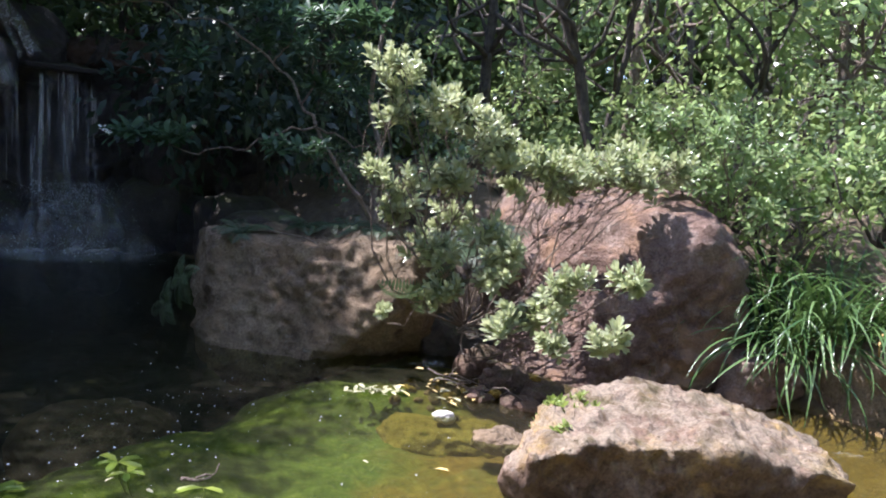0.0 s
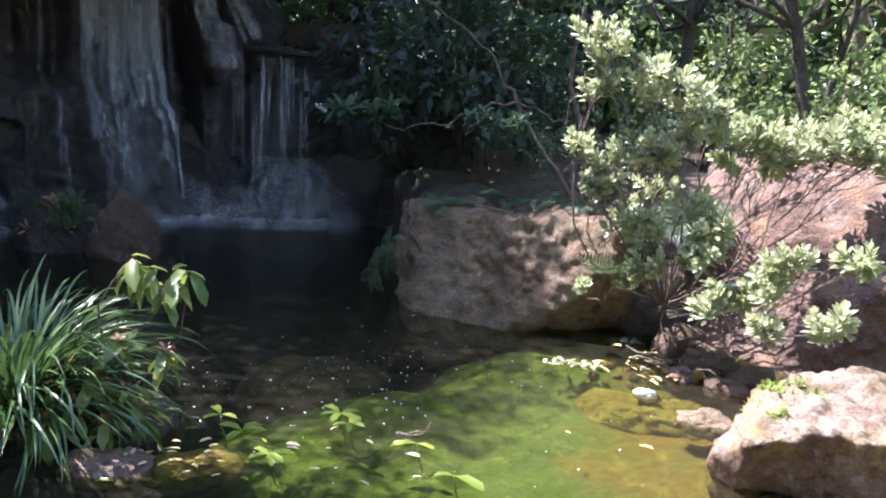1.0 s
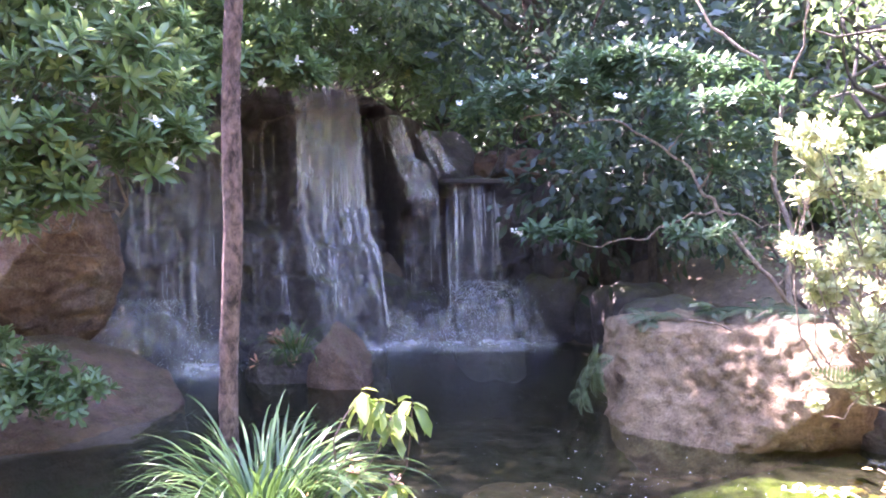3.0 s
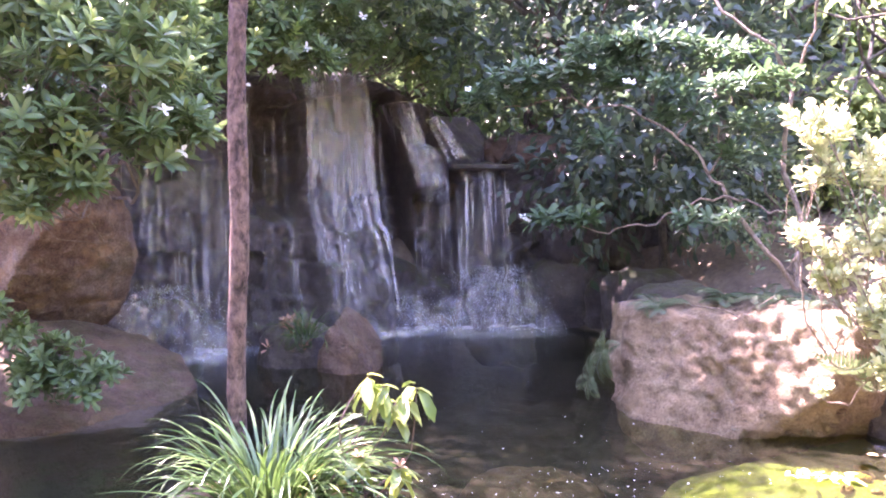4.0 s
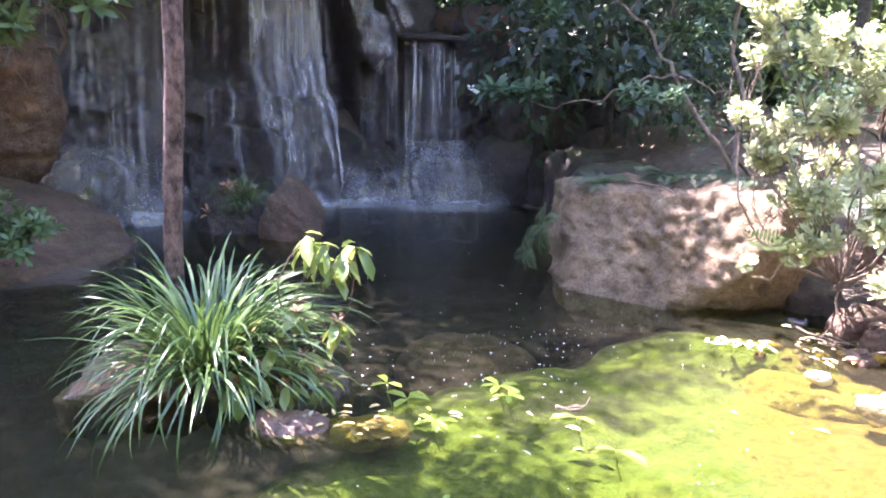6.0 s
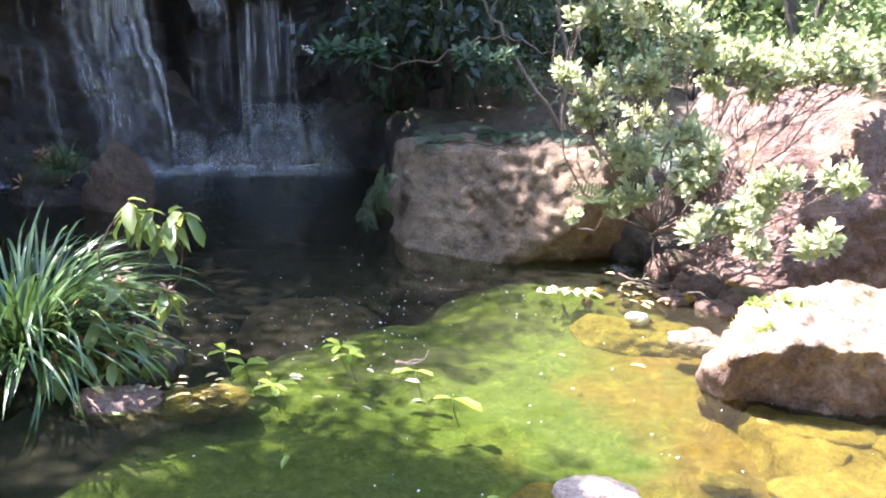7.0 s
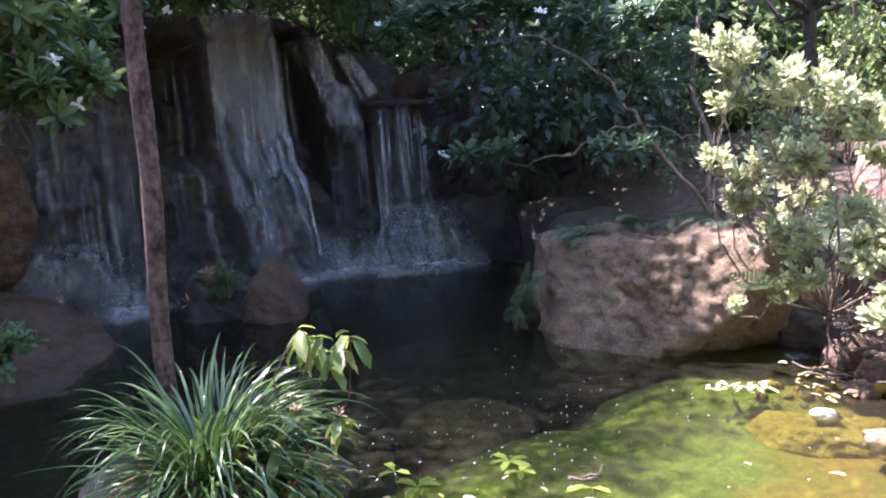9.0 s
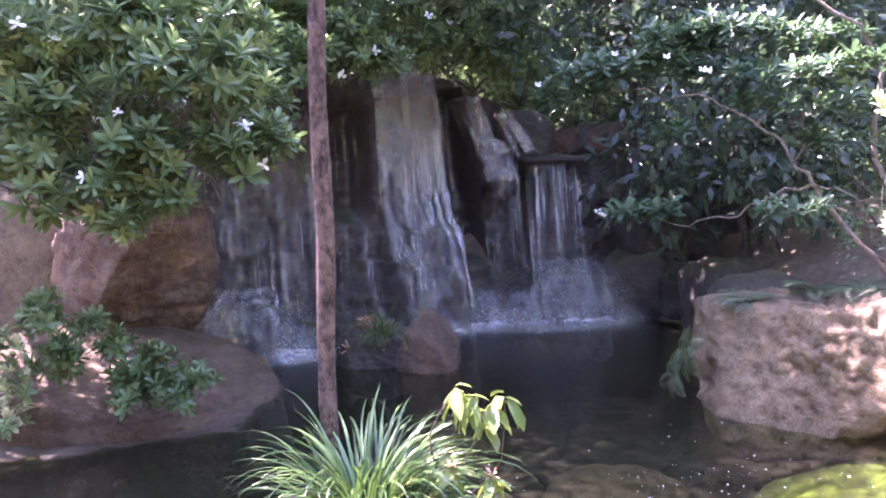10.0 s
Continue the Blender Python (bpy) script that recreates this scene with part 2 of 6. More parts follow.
def fall_material(name, cover=0.5, streak=13.0, floor=0.02, tall=0.3, most=1.0, soft=0.24):
    """Falling water: white streaks over clear film, breaking up into long patches."""
    m, nt, out = material(name)
    c = coords(nt)
    maps = []
    for squash in (0.035, tall):
        mp = nt.nodes.new("ShaderNodeMapping")
        mp.inputs["Scale"].default_value = (1, 1, squash)
        nt.links.new(c, mp.inputs["Vector"])
        maps.append(mp.outputs[0])
    a = noise_tex(nt, maps[0], streak, 4, 0.6, 0.15)
    br = noise_tex(nt, maps[1], 4.5, 6, 0.65, 0.5)
    k = nt.nodes.new("ShaderNodeMath")
    k.operation = "MULTIPLY"
    nt.links.new(ramp(nt, a, [(0.62 - 0.3 * cover, (floor,) * 3), (0.62 - 0.27 * cover + soft, (most,) * 3)]), k.inputs[0])
    nt.links.new(ramp(nt, br, [(0.5 - 0.25 * cover, (0.04,) * 3), (0.72 - 0.2 * cover, (0.95,) * 3)]), k.inputs[1])
    d = node(nt, "ShaderNodeBsdfPrincipled", Roughness=0.3)
    d.inputs["Base Color"].default_value = (0.8, 0.78, 0.77, 1)
    t = nt.nodes.new("ShaderNodeBsdfTransparent")
    s = nt.nodes.new("ShaderNodeMixShader")
    nt.links.new(k.outputs[0], s.inputs[0])
    nt.links.new(t.outputs[0], s.inputs[1])
    nt.links.new(d.outputs[0], s.inputs[2])
    nt.links.new(s.outputs[0], out.inputs["Surface"])
    return m


def mist_material(name, low, high, scale, thin=None):
    """Aerated water: soft white froth, thinning out in patches."""
    m, nt, out = material(name)
    c = coords(nt)
    a = noise_tex(nt, c, scale, 5, 0.65, 0.3)
    d = node(nt, "ShaderNodeBsdfPrincipled", Roughness=0.5)
    d.inputs["Base Color"].default_value = (0.78, 0.77, 0.77, 1)
    t = nt.nodes.new("ShaderNodeBsdfTransparent")
    s = nt.nodes.new("ShaderNodeMixShader")
    cover = ramp(nt, a, [(0.35, (low, low, low)), (0.65, (high, high, high))])
    if thin:
        sep = nt.nodes.new("ShaderNodeSeparateXYZ")
        nt.links.new(c, sep.inputs[0])
        mr = node(nt, "ShaderNodeMapRange")
        mr.inputs["From Min"].default_value, mr.inputs["From Max"].default_value = thin
        nt.links.new(sep.outputs["Z"], mr.inputs["Value"])
        mul = nt.nodes.new("ShaderNodeMath")
        mul.operation = "MULTIPLY"
        nt.links.new(cover, mul.inputs[0])
        nt.links.new(mr.outputs[0], mul.inputs[1])
        cover = mul.outputs[0]
    nt.links.new(cover, s.inputs[0])
    nt.links.new(t.outputs[0], s.inputs[1])
    nt.links.new(d.outputs[0], s.inputs[2])
    nt.links.new(s.outputs[0], out.inputs["Surface"])
    return m


def bed_material():
    """Garden soil, and below the water an algae-grown bed: green beds, amber sand to the east, the gloom of deep water
    put into the colour.
    """
    m, nt, out = material("garden_ground")
    c = coords(nt)
    sep = nt.nodes.new("ShaderNodeSeparateXYZ")
    nt.links.new(c, sep.inputs[0])
    a = noise_tex(nt, c, 2.0, 5, 0.6, 0.3)
    f = noise_tex(nt, c, 16, 6, 0.7, 0.5)
    h = noise_tex(nt, c, 60, 3, 0.7)
    green = ramp(nt, a, [(0.3, (0.07, 0.108, 0.012)), (0.5, (0.098, 0.142, 0.016)), (0.7, (0.19, 0.215, 0.034))])
    green = mix(nt, 0.55, green, ramp(nt, f, [(0.35, (0.06, 0.098, 0.009)), (0.55, (0.11, 0.15, 0.019)), (0.72, (0.28, 0.31, 0.07))]))
    speck = noise_tex(nt, c, 42, 4, 0.7, 0.6)
    tuft = nt.nodes.new("ShaderNodeMath")
    tuft.operation = "MULTIPLY"
    nt.links.new(ramp(nt, speck, [(0.54, (0, 0, 0)), (0.68, (0.6, 0.6, 0.6))]), tuft.inputs[0])
    nt.links.new(ramp(nt, noise_tex(nt, c, 3.3, 3, 0.6), [(0.42, (0, 0, 0)), (0.6, (1, 1, 1))]), tuft.inputs[1])
    green = mix(nt, tuft.outputs[0], green, (0.31, 0.33, 0.085))
    amber = ramp(nt, f, [(0.3, (0.125, 0.07, 0.01)), (0.55, (0.225, 0.13, 0.019)), (0.75, (0.32, 0.21, 0.042))])
    side = nt.nodes.new("ShaderNodeMath")
    side.operation = "MULTIPLY_ADD"
    side.inputs[1].default_value, side.inputs[2].default_value = 0.55, 0.28
    nt.links.new(sep.outputs["X"], side.inputs[0])
    wob = nt.nodes.new("ShaderNodeMath")
    wob.operation = "ADD"
    nt.links.new(side.outputs[0], wob.inputs[0])
    nt.links.new(ramp(nt, a, [(0.2, (0, 0, 0)), (0.8, (0.7, 0.7, 0.7))]), wob.inputs[1])
    col = mix(nt, ramp(nt, wob.outputs[0], [(0.45, (0, 0, 0)), (0.85, (1, 1, 1))]), green, amber)
    # bed darkens with depth and to the west: water gloom put into colour
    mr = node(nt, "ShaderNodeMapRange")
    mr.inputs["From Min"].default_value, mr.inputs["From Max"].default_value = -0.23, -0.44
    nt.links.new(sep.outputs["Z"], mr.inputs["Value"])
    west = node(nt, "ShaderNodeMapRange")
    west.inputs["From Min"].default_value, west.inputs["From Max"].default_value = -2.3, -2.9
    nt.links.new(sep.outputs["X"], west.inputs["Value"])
    deep_gloom = nt.nodes.new("ShaderNodeMath")
    deep_gloom.operation = "MAXIMUM"
    nt.links.new(mr.outputs[0], deep_gloom.inputs[0])
    nt.links.new(west.outputs[0], deep_gloom.inputs[1])
    col = mix(nt, deep_gloom.outputs[0], col, (0.022, 0.02, 0.014))
    soil = ramp(nt, noise_tex(nt, c, 1.3, 5, 0.6), [(0.3, (0.07, 0.05, 0.035)), (0.55, (0.16, 0.115, 0.08)), (0.75, (0.26, 0.2, 0.14))])
    soil = mix(nt, 0.5, soil, ramp(nt, f, [(0.35, (0.06, 0.045, 0.03)), (0.6, (0.2, 0.15, 0.1)), (0.75, (0.12, 0.13, 0.05))]))
    dry = node(nt, "ShaderNodeMapRange")
    dry.inputs["From Min"].default_value, dry.inputs["From Max"].default_value = -0.03, 0.05
    nt.links.new(sep.outputs["Z"], dry.inputs["Value"])
    col = mix(nt, dry.outputs[0], col, soil)
    b = node(nt, "ShaderNodeBsdfPrincipled", Roughness=0.9)
    nt.links.new(col, b.inputs["Base Color"])
    nt.links.new(bump(nt, h, 0.6, 0.02, bump(nt, f, 0.8, 0.06)), b.inputs["Normal"])
    nt.links.new(b.outputs[0], out.inputs["Surface"])
    return m


ROCK_TAN = rock_material("tan_rock", (0.09, 0.064, 0.042), (0.26, 0.192, 0.125), (0.43, 0.355, 0.24), (0.21, 0.195, 0.15), stain=(0.26, 0.183, 0.112))
ROCK_PINK = rock_material("pink_rock", (0.085, 0.05, 0.039), (0.25, 0.165, 0.127), (0.5, 0.415, 0.355), (0.25, 0.22, 0.19), stain=(0.36, 0.22, 0.13))
# dark base with pale tops: lichen and the boulder's own shading in the colour
ROCK_SUN = rock_material("sunlit_lichened_rock", (0.085, 0.052, 0.037), (0.23, 0.15, 0.105), (0.4, 0.29, 0.21), (0.12, 0.105, 0.095), moss=0.35, stain=(0.48, 0.32, 0.12), lit_crust=(0.39, 0.32, 0.24))
ROCK_WET = rock_material("wet_rock", (0.03, 0.025, 0.024), (0.088, 0.072, 0.066), (0.18, 0.15, 0.135), (0.075, 0.085, 0.038), moss=0.5, wet=0.7)
ROCK_BANK = rock_material("bank_rock", (0.075, 0.046, 0.035), (0.17, 0.112, 0.085), (0.29, 0.205, 0.16), (0.12, 0.12, 0.07), moss=0.25, stain=(0.2, 0.12, 0.08))
ROCK_PALE = rock_material("pale_dry_rock", (0.22, 0.16, 0.12), (0.46, 0.37, 0.29), (0.68, 0.6, 0.5), (0.3, 0.25, 0.2), wet=0.1)
ROCK_BED = rock_material("algae_rock", (0.16, 0.095, 0.013), (0.44, 0.295, 0.055), (0.64, 0.47, 0.14), (0.3, 0.27, 0.04), scale=1.6)
ROCK_AMBER = rock_material("brown_algae_rock", (0.15, 0.1, 0.018), (0.38, 0.28, 0.06), (0.58, 0.45, 0.15), (0.22, 0.24, 0.03), scale=1.6)
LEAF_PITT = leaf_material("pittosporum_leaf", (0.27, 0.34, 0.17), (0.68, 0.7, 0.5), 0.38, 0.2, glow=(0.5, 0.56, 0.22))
LEAF_GARD = leaf_material("gardenia_leaf", (0.065, 0.13, 0.06), (0.2, 0.295, 0.14), 0.35, 0.32, glow=(0.22, 0.34, 0.1))
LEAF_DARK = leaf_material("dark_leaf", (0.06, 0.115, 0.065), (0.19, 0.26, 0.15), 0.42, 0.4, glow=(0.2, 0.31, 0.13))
# darker copy of the dark leaf, with the shade put into its colour
LEAF_SHADE = leaf_material("shaded_blue_green_leaf", (0.018, 0.04, 0.028), (0.062, 0.098, 0.064), 0.3, 0.4, glow=(0.12, 0.2, 0.1))
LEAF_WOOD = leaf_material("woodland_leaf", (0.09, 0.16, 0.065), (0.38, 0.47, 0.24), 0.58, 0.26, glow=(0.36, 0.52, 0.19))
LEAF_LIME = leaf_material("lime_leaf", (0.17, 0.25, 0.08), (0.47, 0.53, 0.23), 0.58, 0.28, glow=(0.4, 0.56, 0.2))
LEAF_GRASS = leaf_material("lily_grass_blade", (0.028, 0.075, 0.02), (0.15, 0.235, 0.085), 0.17, 0.26, per="object", vary=0.25, glow=(0.13, 0.24, 0.05))
LEAF_FERN = leaf_material("fern_frond", (0.035, 0.065, 0.032), (0.10, 0.14, 0.07), 0.3, 0.5, glow=(0.14, 0.2, 0.08))
LEAF_BIG = leaf_material("broad_leaf", (0.09, 0.17, 0.04), (0.36, 0.39, 0.13), 0.4, 0.35, per="object", vary=0.2)
LEAF_WATER = leaf_material("water_plant_leaf", (0.14, 0.22, 0.03), (0.32, 0.38, 0.06), 0.35, 0.3, per="object", vary=0.2)
PETAL = plain_material("white_petal", (0.75, 0.76, 0.72), (0.85, 0.85, 0.82), 30, 0.5)
RUST = plain_material("rust_bract", (0.3, 0.13, 0.08), (0.52, 0.3, 0.19), 25, 0.6)
DRY = plain_material("dry_blade", (0.42, 0.26, 0.1), (0.6, 0.36, 0.12), 25, 0.7)
BARK_RED = bark_material("red_bark", (0.028, 0.017, 0.016), (0.29, 0.19, 0.17), 2.2)
BARK_GREY = bark_material("grey_bark", (0.06, 0.05, 0.045), (0.17, 0.145, 0.12))
BARK_PALE = bark_material("pale_bark", (0.14, 0.105, 0.08), (0.33, 0.265, 0.21))
FOAM = plain_material("foam", (0.7, 0.72, 0.74), (0.85, 0.86, 0.86), 40, 0.5)
SHELL = plain_material("white_stone", (0.4, 0.37, 0.33), (0.62, 0.58, 0.53), 18, 0.7)
WATER = water_material()
FALL = fall_material("falling_water", 0.55, 15, 0.04, 0.7, 0.58, 0.4)
FALL_THIN = fall_material("thin_falling_water", 0.5, 17, 0.06, 0.8, 0.52, 0.42)
VEIL = fall_material("veil_of_water", 0.95, 15, 0.14, 0.35, 0.66, 0.45)
STRAND = fall_material("rope_of_water", 0.75, 22, 0.05, 0.2, 0.68, 0.32)
THREAD = fall_material("thread_of_water", 0.6, 22, 0.04, 0.25, 0.58, 0.3)
MIST = mist_material("splash_mist", 0.0, 0.3, 7, (0.6, 0.0))
FROTH = mist_material("froth", 0.1, 0.7, 7, (0.0, 0.07))
CHUTE = mist_material("sliding_water", 0.03, 0.42, 22)
SPRAY = fall_material("spray_water", 0.6, 22, 0.03, 0.6, 0.5, 0.3)


# ---- ground, pond bed, water ----
SHORE = [(-5.6, 1.0), (-5.2, 2.1), (-4.75, 2.85), (-4.35, 3.3), (-4.8, 4.1), (-6.3, 4.5), (-6.5, 5.1), (-5.75, 5.7), (-5.3, 6.6), (-4.9, 7.2), (-4.3, 7.7), (-3.7, 8.3),
         (-2.8, 8.2), (-1.9, 7.2), (-1.4, 5.6), (-0.1, 5.4), (0.15, 6.2), (0.5, 6.2), (0.5, 5.2), (2.2, 5.0), (2.6, 4.5), (4.5, 4.2), (9.0, 3.6), (9.0, 1.2), (3.0, 1.0), (0.0, 0.9), (-3.0, 0.8)]


def inside_distance(x, y, poly):
    """Distance to the outline, positive within."""
    p = np.stack([x, y], -1)
    best = np.full(x.shape, 1e9)
    odd = np.zeros(x.shape, bool)
    for (ax, ay), (bx, by) in zip(poly, poly[1:] + poly[:1]):
        e = np.array((bx - ax, by - ay))
        w = p - (ax, ay)
        s = np.clip((w @ e) / (e @ e), 0, 1)
        best = np.minimum(best, np.hypot(*(np.moveaxis(w - s[..., None] * e, -1, 0))))
        cross = (ay > y) != (by > y)
        xi = ax + (y - ay) * (bx - ax) / ((by - ay) or 1e-9)
        odd ^= cross & (x < xi)
    return np.where(odd, best, -best)


def smooth(a, lo, hi):
    t = np.clip((a - lo) / (hi - lo), 0, 1)
    return t * t * (3 - 2 * t)


def ground_height(x, y):
    d = inside_distance(x, y, SHORE)
    p = np.stack([x.ravel(), y.ravel(), 0 * x.ravel()], -1)
    n1 = fbm(p * 0.9, 4, 3).reshape(x.shape) - 0.5
    n2 = fbm(p * 4.5, 3, 9).reshape(x.shape) - 0.5
    n3 = fbm(p * 13, 3, 21).reshape(x.shape) - 0.5
    # the deep part lies north-west of a line across the pond
    deep = np.maximum(smooth(-(0.80 * (x + 1.45) - 0.60 * (y - 3.75)) + 0.4 * n1 + 0.5 * n2, -0.25, 1.35), 0.2 * smooth(y - 4.6, 0, 0.2))
    deep = np.maximum(deep, smooth(-1.85 - x + 0.4 * n1 + 0.3 * n2, -0.1, 0.8))
    near = smooth(1.9 - y + 0.3 * n1, 0.0, 0.9)
    depth = 0.16 + 0.75 * deep + 0.22 * near
    depth = depth * (1 - 0.75 * np.exp(-(((x + 0.35) / 0.75) ** 2) - ((y - 4.65) / 0.4) ** 2))
    bed = -depth * smooth(d / (0.7 - 0.5 * smooth(-x, 2.4, 3.4)), 0.0, 1.0) + 0.10 * n2 + 0.05 * n3
    bed = np.where(d > 0.25, np.minimum(bed, -0.035), bed)
    back = smooth(y, 3.0, 5.5)
    rise = (0.16 * (1 - back) + 1.02 * back) * smooth(-d, 0.0, 1.6 - 0.5 * back)
    rise = rise * (1 - 0.7 * np.exp(-(((x + 1.6) / 1.3) ** 2) - ((y - 6.9) / 1.1) ** 2))
    rise = rise + 0.10 * n1 * smooth(-d, 0.3, 2.5) * 2 + 0.05 * n2 + 0.012 * n3
    rise = rise + 0.03 * np.clip(np.hypot(x, y) - 12, 0, 25) * back
    return np.where(d > 0, bed, rise), d


def spread(lo, hi, step, far, growth=1.28):
    a = list(np.arange(lo, hi + 1e-6, step))
    s = step
    while a[-1] < far:
        s *= growth
        a.append(a[-1] + s)
    s = step
    while a[0] > -far:
        s *= growth
        a.insert(0, a[0] - s)
    return np.array(a)


gx, gy = spread(-7.5, 5.0, 0.055, 500), spread(0.5, 9.5, 0.055, 500)
GX, GY = np.meshgrid(gx, gy)
GZ, GD = ground_height(GX, GY)
nx, ny = len(gx), len(gy)
quads = np.array([(j * nx + i, j * nx + i + 1, (j + 1) * nx + i + 1, (j + 1) * nx + i) for j in range(ny - 1) for i in range(nx - 1)])
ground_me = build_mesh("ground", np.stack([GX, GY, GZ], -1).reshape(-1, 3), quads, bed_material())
ground = tagged(new("ground", ground_me), "bare brown garden soil running down into a green algae pond bed", "ground", kind="structure")


def height_at(x, y):
    h, _ = ground_height(np.array([[float(x)]]), np.array([[float(y)]]))
    return float(h[0, 0])


# the water sheet, cut a little outside the shore
wx, wy = np.arange(-7.4, 9.6, 0.2), np.arange(0.4, 9.0, 0.2)
WX, WY = np.meshgrid(wx, wy)
WD = inside_distance(WX, WY, SHORE)
keep = [(j, i) for j in range(len(wy) - 1) for i in range(len(wx) - 1) if WD[j:j + 2, i:i + 2].max() > -0.12]
wq = np.array([(j * len(wx) + i, j * len(wx) + i + 1, (j + 1) * len(wx) + i + 1, (j + 1) * len(wx) + i) for j, i in keep])
used = np.unique(wq)
back_to = np.full(len(wx) * len(wy), -1)
back_to[used] = np.arange(len(used))
wv = np.stack([WX, WY, 0 * WX], -1).reshape(-1, 3)[used]
water = tagged(new("water", build_mesh("water", wv, back_to[wq], WATER)), "clear still pond water over green algae", "water", kind="structure")


# ---- rocks ----
SURFACES = []


def drop(x, y, z=3.0):
    """Height of the uppermost rock under (x, y, z), or the ground."""
    best = height_at(x, y)
    for tree_ in SURFACES:
        hit = tree_.ray_cast(Vector((x, y, z)), Vector((0, 0, -1)))
        if hit[0]:
            best = max(best, hit[0].z)
    return best


def rock(name, label, at, size, seed, mat, power=4.5, cuts=(), rough=0.07, turn=0.0, detail=5, ridges=0.0, group=""):
    bm = bmesh.new()
    bmesh.ops.create_icosphere(bm, subdivisions=detail, radius=1.0)
    d = np.array([v.co[:] for v in bm.verts])
    faces = [tuple(v.index for v in f.verts) for f in bm.faces]
    bm.free()
    v = d * ((np.abs(d) ** power).sum(1, keepdims=True)) ** (-1 / power)
    for cx, cy, cz, off in cuts:
        n = unit((cx, cy, cz))
        over = np.clip(v @ n - off, 0, None)
        v = v - over[:, None] * n * 0.94
    half = np.array(size) / 2
    v = v * half
    m = min(size)
    big = fbm(v / m * 1.6 + seed * 3.1, 3, seed) - 0.5
    small = fbm(v * 9 + seed, 4, seed + 5) - 0.5
    crag = np.abs(fbm(v * 5 + seed * 1.7, 4, seed + 9) - 0.5)
    crag2 = np.abs(fbm(v * 15 + seed * 2.3, 4, seed + 13) - 0.5)
    tilt_ = v @ np.array([[0.8, 0.0, 0.6], [0.2, 0.95, -0.25], [-0.57, 0.32, 0.76]])
    small = small + 0.9 * (fbm(tilt_ * (5, 5, 17) + seed, 4, seed + 17) - 0.5) + 0.35 * (fbm(v * 34 + seed, 3, seed + 21) - 0.5)
    v = v + unit(d * half) * (m * rough * 2.2 * big + 0.07 * min(1.0, 1.5 * m) * small - ridges * (0.07 * crag + 0.10 * crag2))[:, None]
    c, s = math.cos(radians(turn)), math.sin(radians(turn))
    v = v @ np.array([[c, s, 0], [-s, c, 0], [0, 0, 1]])
    ob = new(name, build_mesh(name, v, faces, mat))
    ob.location = at
    SURFACES.append(BVHTree.FromPolygons((v + np.array(at)).tolist(), faces))
    return tagged(ob, label, "rock", group)


def facet_boulder(label, centre, planes, mat, seed, rough=1.15, crisp=24.0, detail=6, name="boulder", group=""):
    """A boulder broken along planes (normal, then a point in the plane), its edges worn round and its faces pitted."""
    bm = bmesh.new()
    bmesh.ops.create_icosphere(bm, subdivisions=detail, radius=1.0)
    d = np.array([v.co[:] for v in bm.verts])
    faces = [tuple(v.index for v in f.verts) for f in bm.faces]
    bm.free()
    total = np.zeros(len(d))
    for k, pl in enumerate(planes):
        n = unit(pl[:3])
        off = float(n @ (np.array(pl[3:]) - centre))
        wave = 0.05 * (fbm(d * 2.2 + 7 * k, 3, seed + k) - 0.5)
        total += (np.clip(d @ n, 0, None) / (off * (1 + wave))) ** crisp
    v = d * (total ** (-1 / crisp))[:, None]
    w = v + 11.0 * seed
    lump = fbm(w * 2.4, 3, seed + 21) - 0.5
    chip = np.abs(fbm(w * 5.5, 4, seed + 31) - 0.5)
    strata = fbm(w @ np.array([[0.8, 0.0, 0.6], [0.2, 0.95, -0.25], [-0.57, 0.32, 0.76]]) * (4, 4, 15), 4, seed + 41) - 0.5
    pit = fbm(w * 17, 4, seed + 51) - 0.5
    v = v + unit(v) * rough * (0.085 * lump - 0.12 * chip + 0.06 * strata + 0.085 * pit + 0.012)[:, None]
    ob = new(name, build_mesh(name, v, faces, mat))
    ob.location = centre
    SURFACES.append(BVHTree.FromPolygons((v + np.array(centre)).tolist(), faces))
    return tagged(ob, label, "rock", group)


facet_boulder("blocky tan boulder half in shade at the pond edge", (-0.83, 5.5, 0.25), [
    (-0.2, -0.88, 0.38, -0.9, 4.88, 0.06), (-0.06, -0.03, 1.0, -0.8, 5.3, 0.745), (-0.9, -0.42, 0.14, -1.53, 4.93, 0.1), (0.97, -0.2, 0.1, -0.1, 5.1, 0.4),
    (0.45, -0.7, -0.52, -0.7, 4.9, 0.02), (0.0, 1.0, 0.1, -0.8, 6.05, 0.3), (-0.5, -0.3, 0.8, -1.47, 5.15, 0.7), (0.0, 0.0, -1.0, -0.8, 5.4, -0.5),
    (0.0, -0.6, -0.8, -0.9, 4.9, -0.12), (-0.75, -0.1, -0.65, -1.56, 5.0, -0.17)], ROCK_TAN, 3)
facet_boulder("tall rust-pink boulder dappled by shrub shadows", (1.15, 5.6, 0.35), [
    (0.22, -0.97, -0.02, 1.4, 4.86, 0.4), (-0.58, -0.66, 0.46, 0.8, 4.95, 0.0), (-0.12, -0.1, 0.98, 1.1, 5.3, 1.14), (0.95, -0.1, 0.12, 2.12, 5.0, 0.3),
    (0.55, -0.3, 0.75, 1.85, 5.05, 1.08), (-0.6, -0.3, 0.75, 0.5, 5.3, 1.05), (-1.0, 0.1, 0.05, 0.33, 5.5, 0.3), (0.0, 1.0, 0.1, 1.1, 6.6, 0.3), (0.0, 0.0, -1.0, 1.1, 5.5, -0.45)], ROCK_PINK, 8)


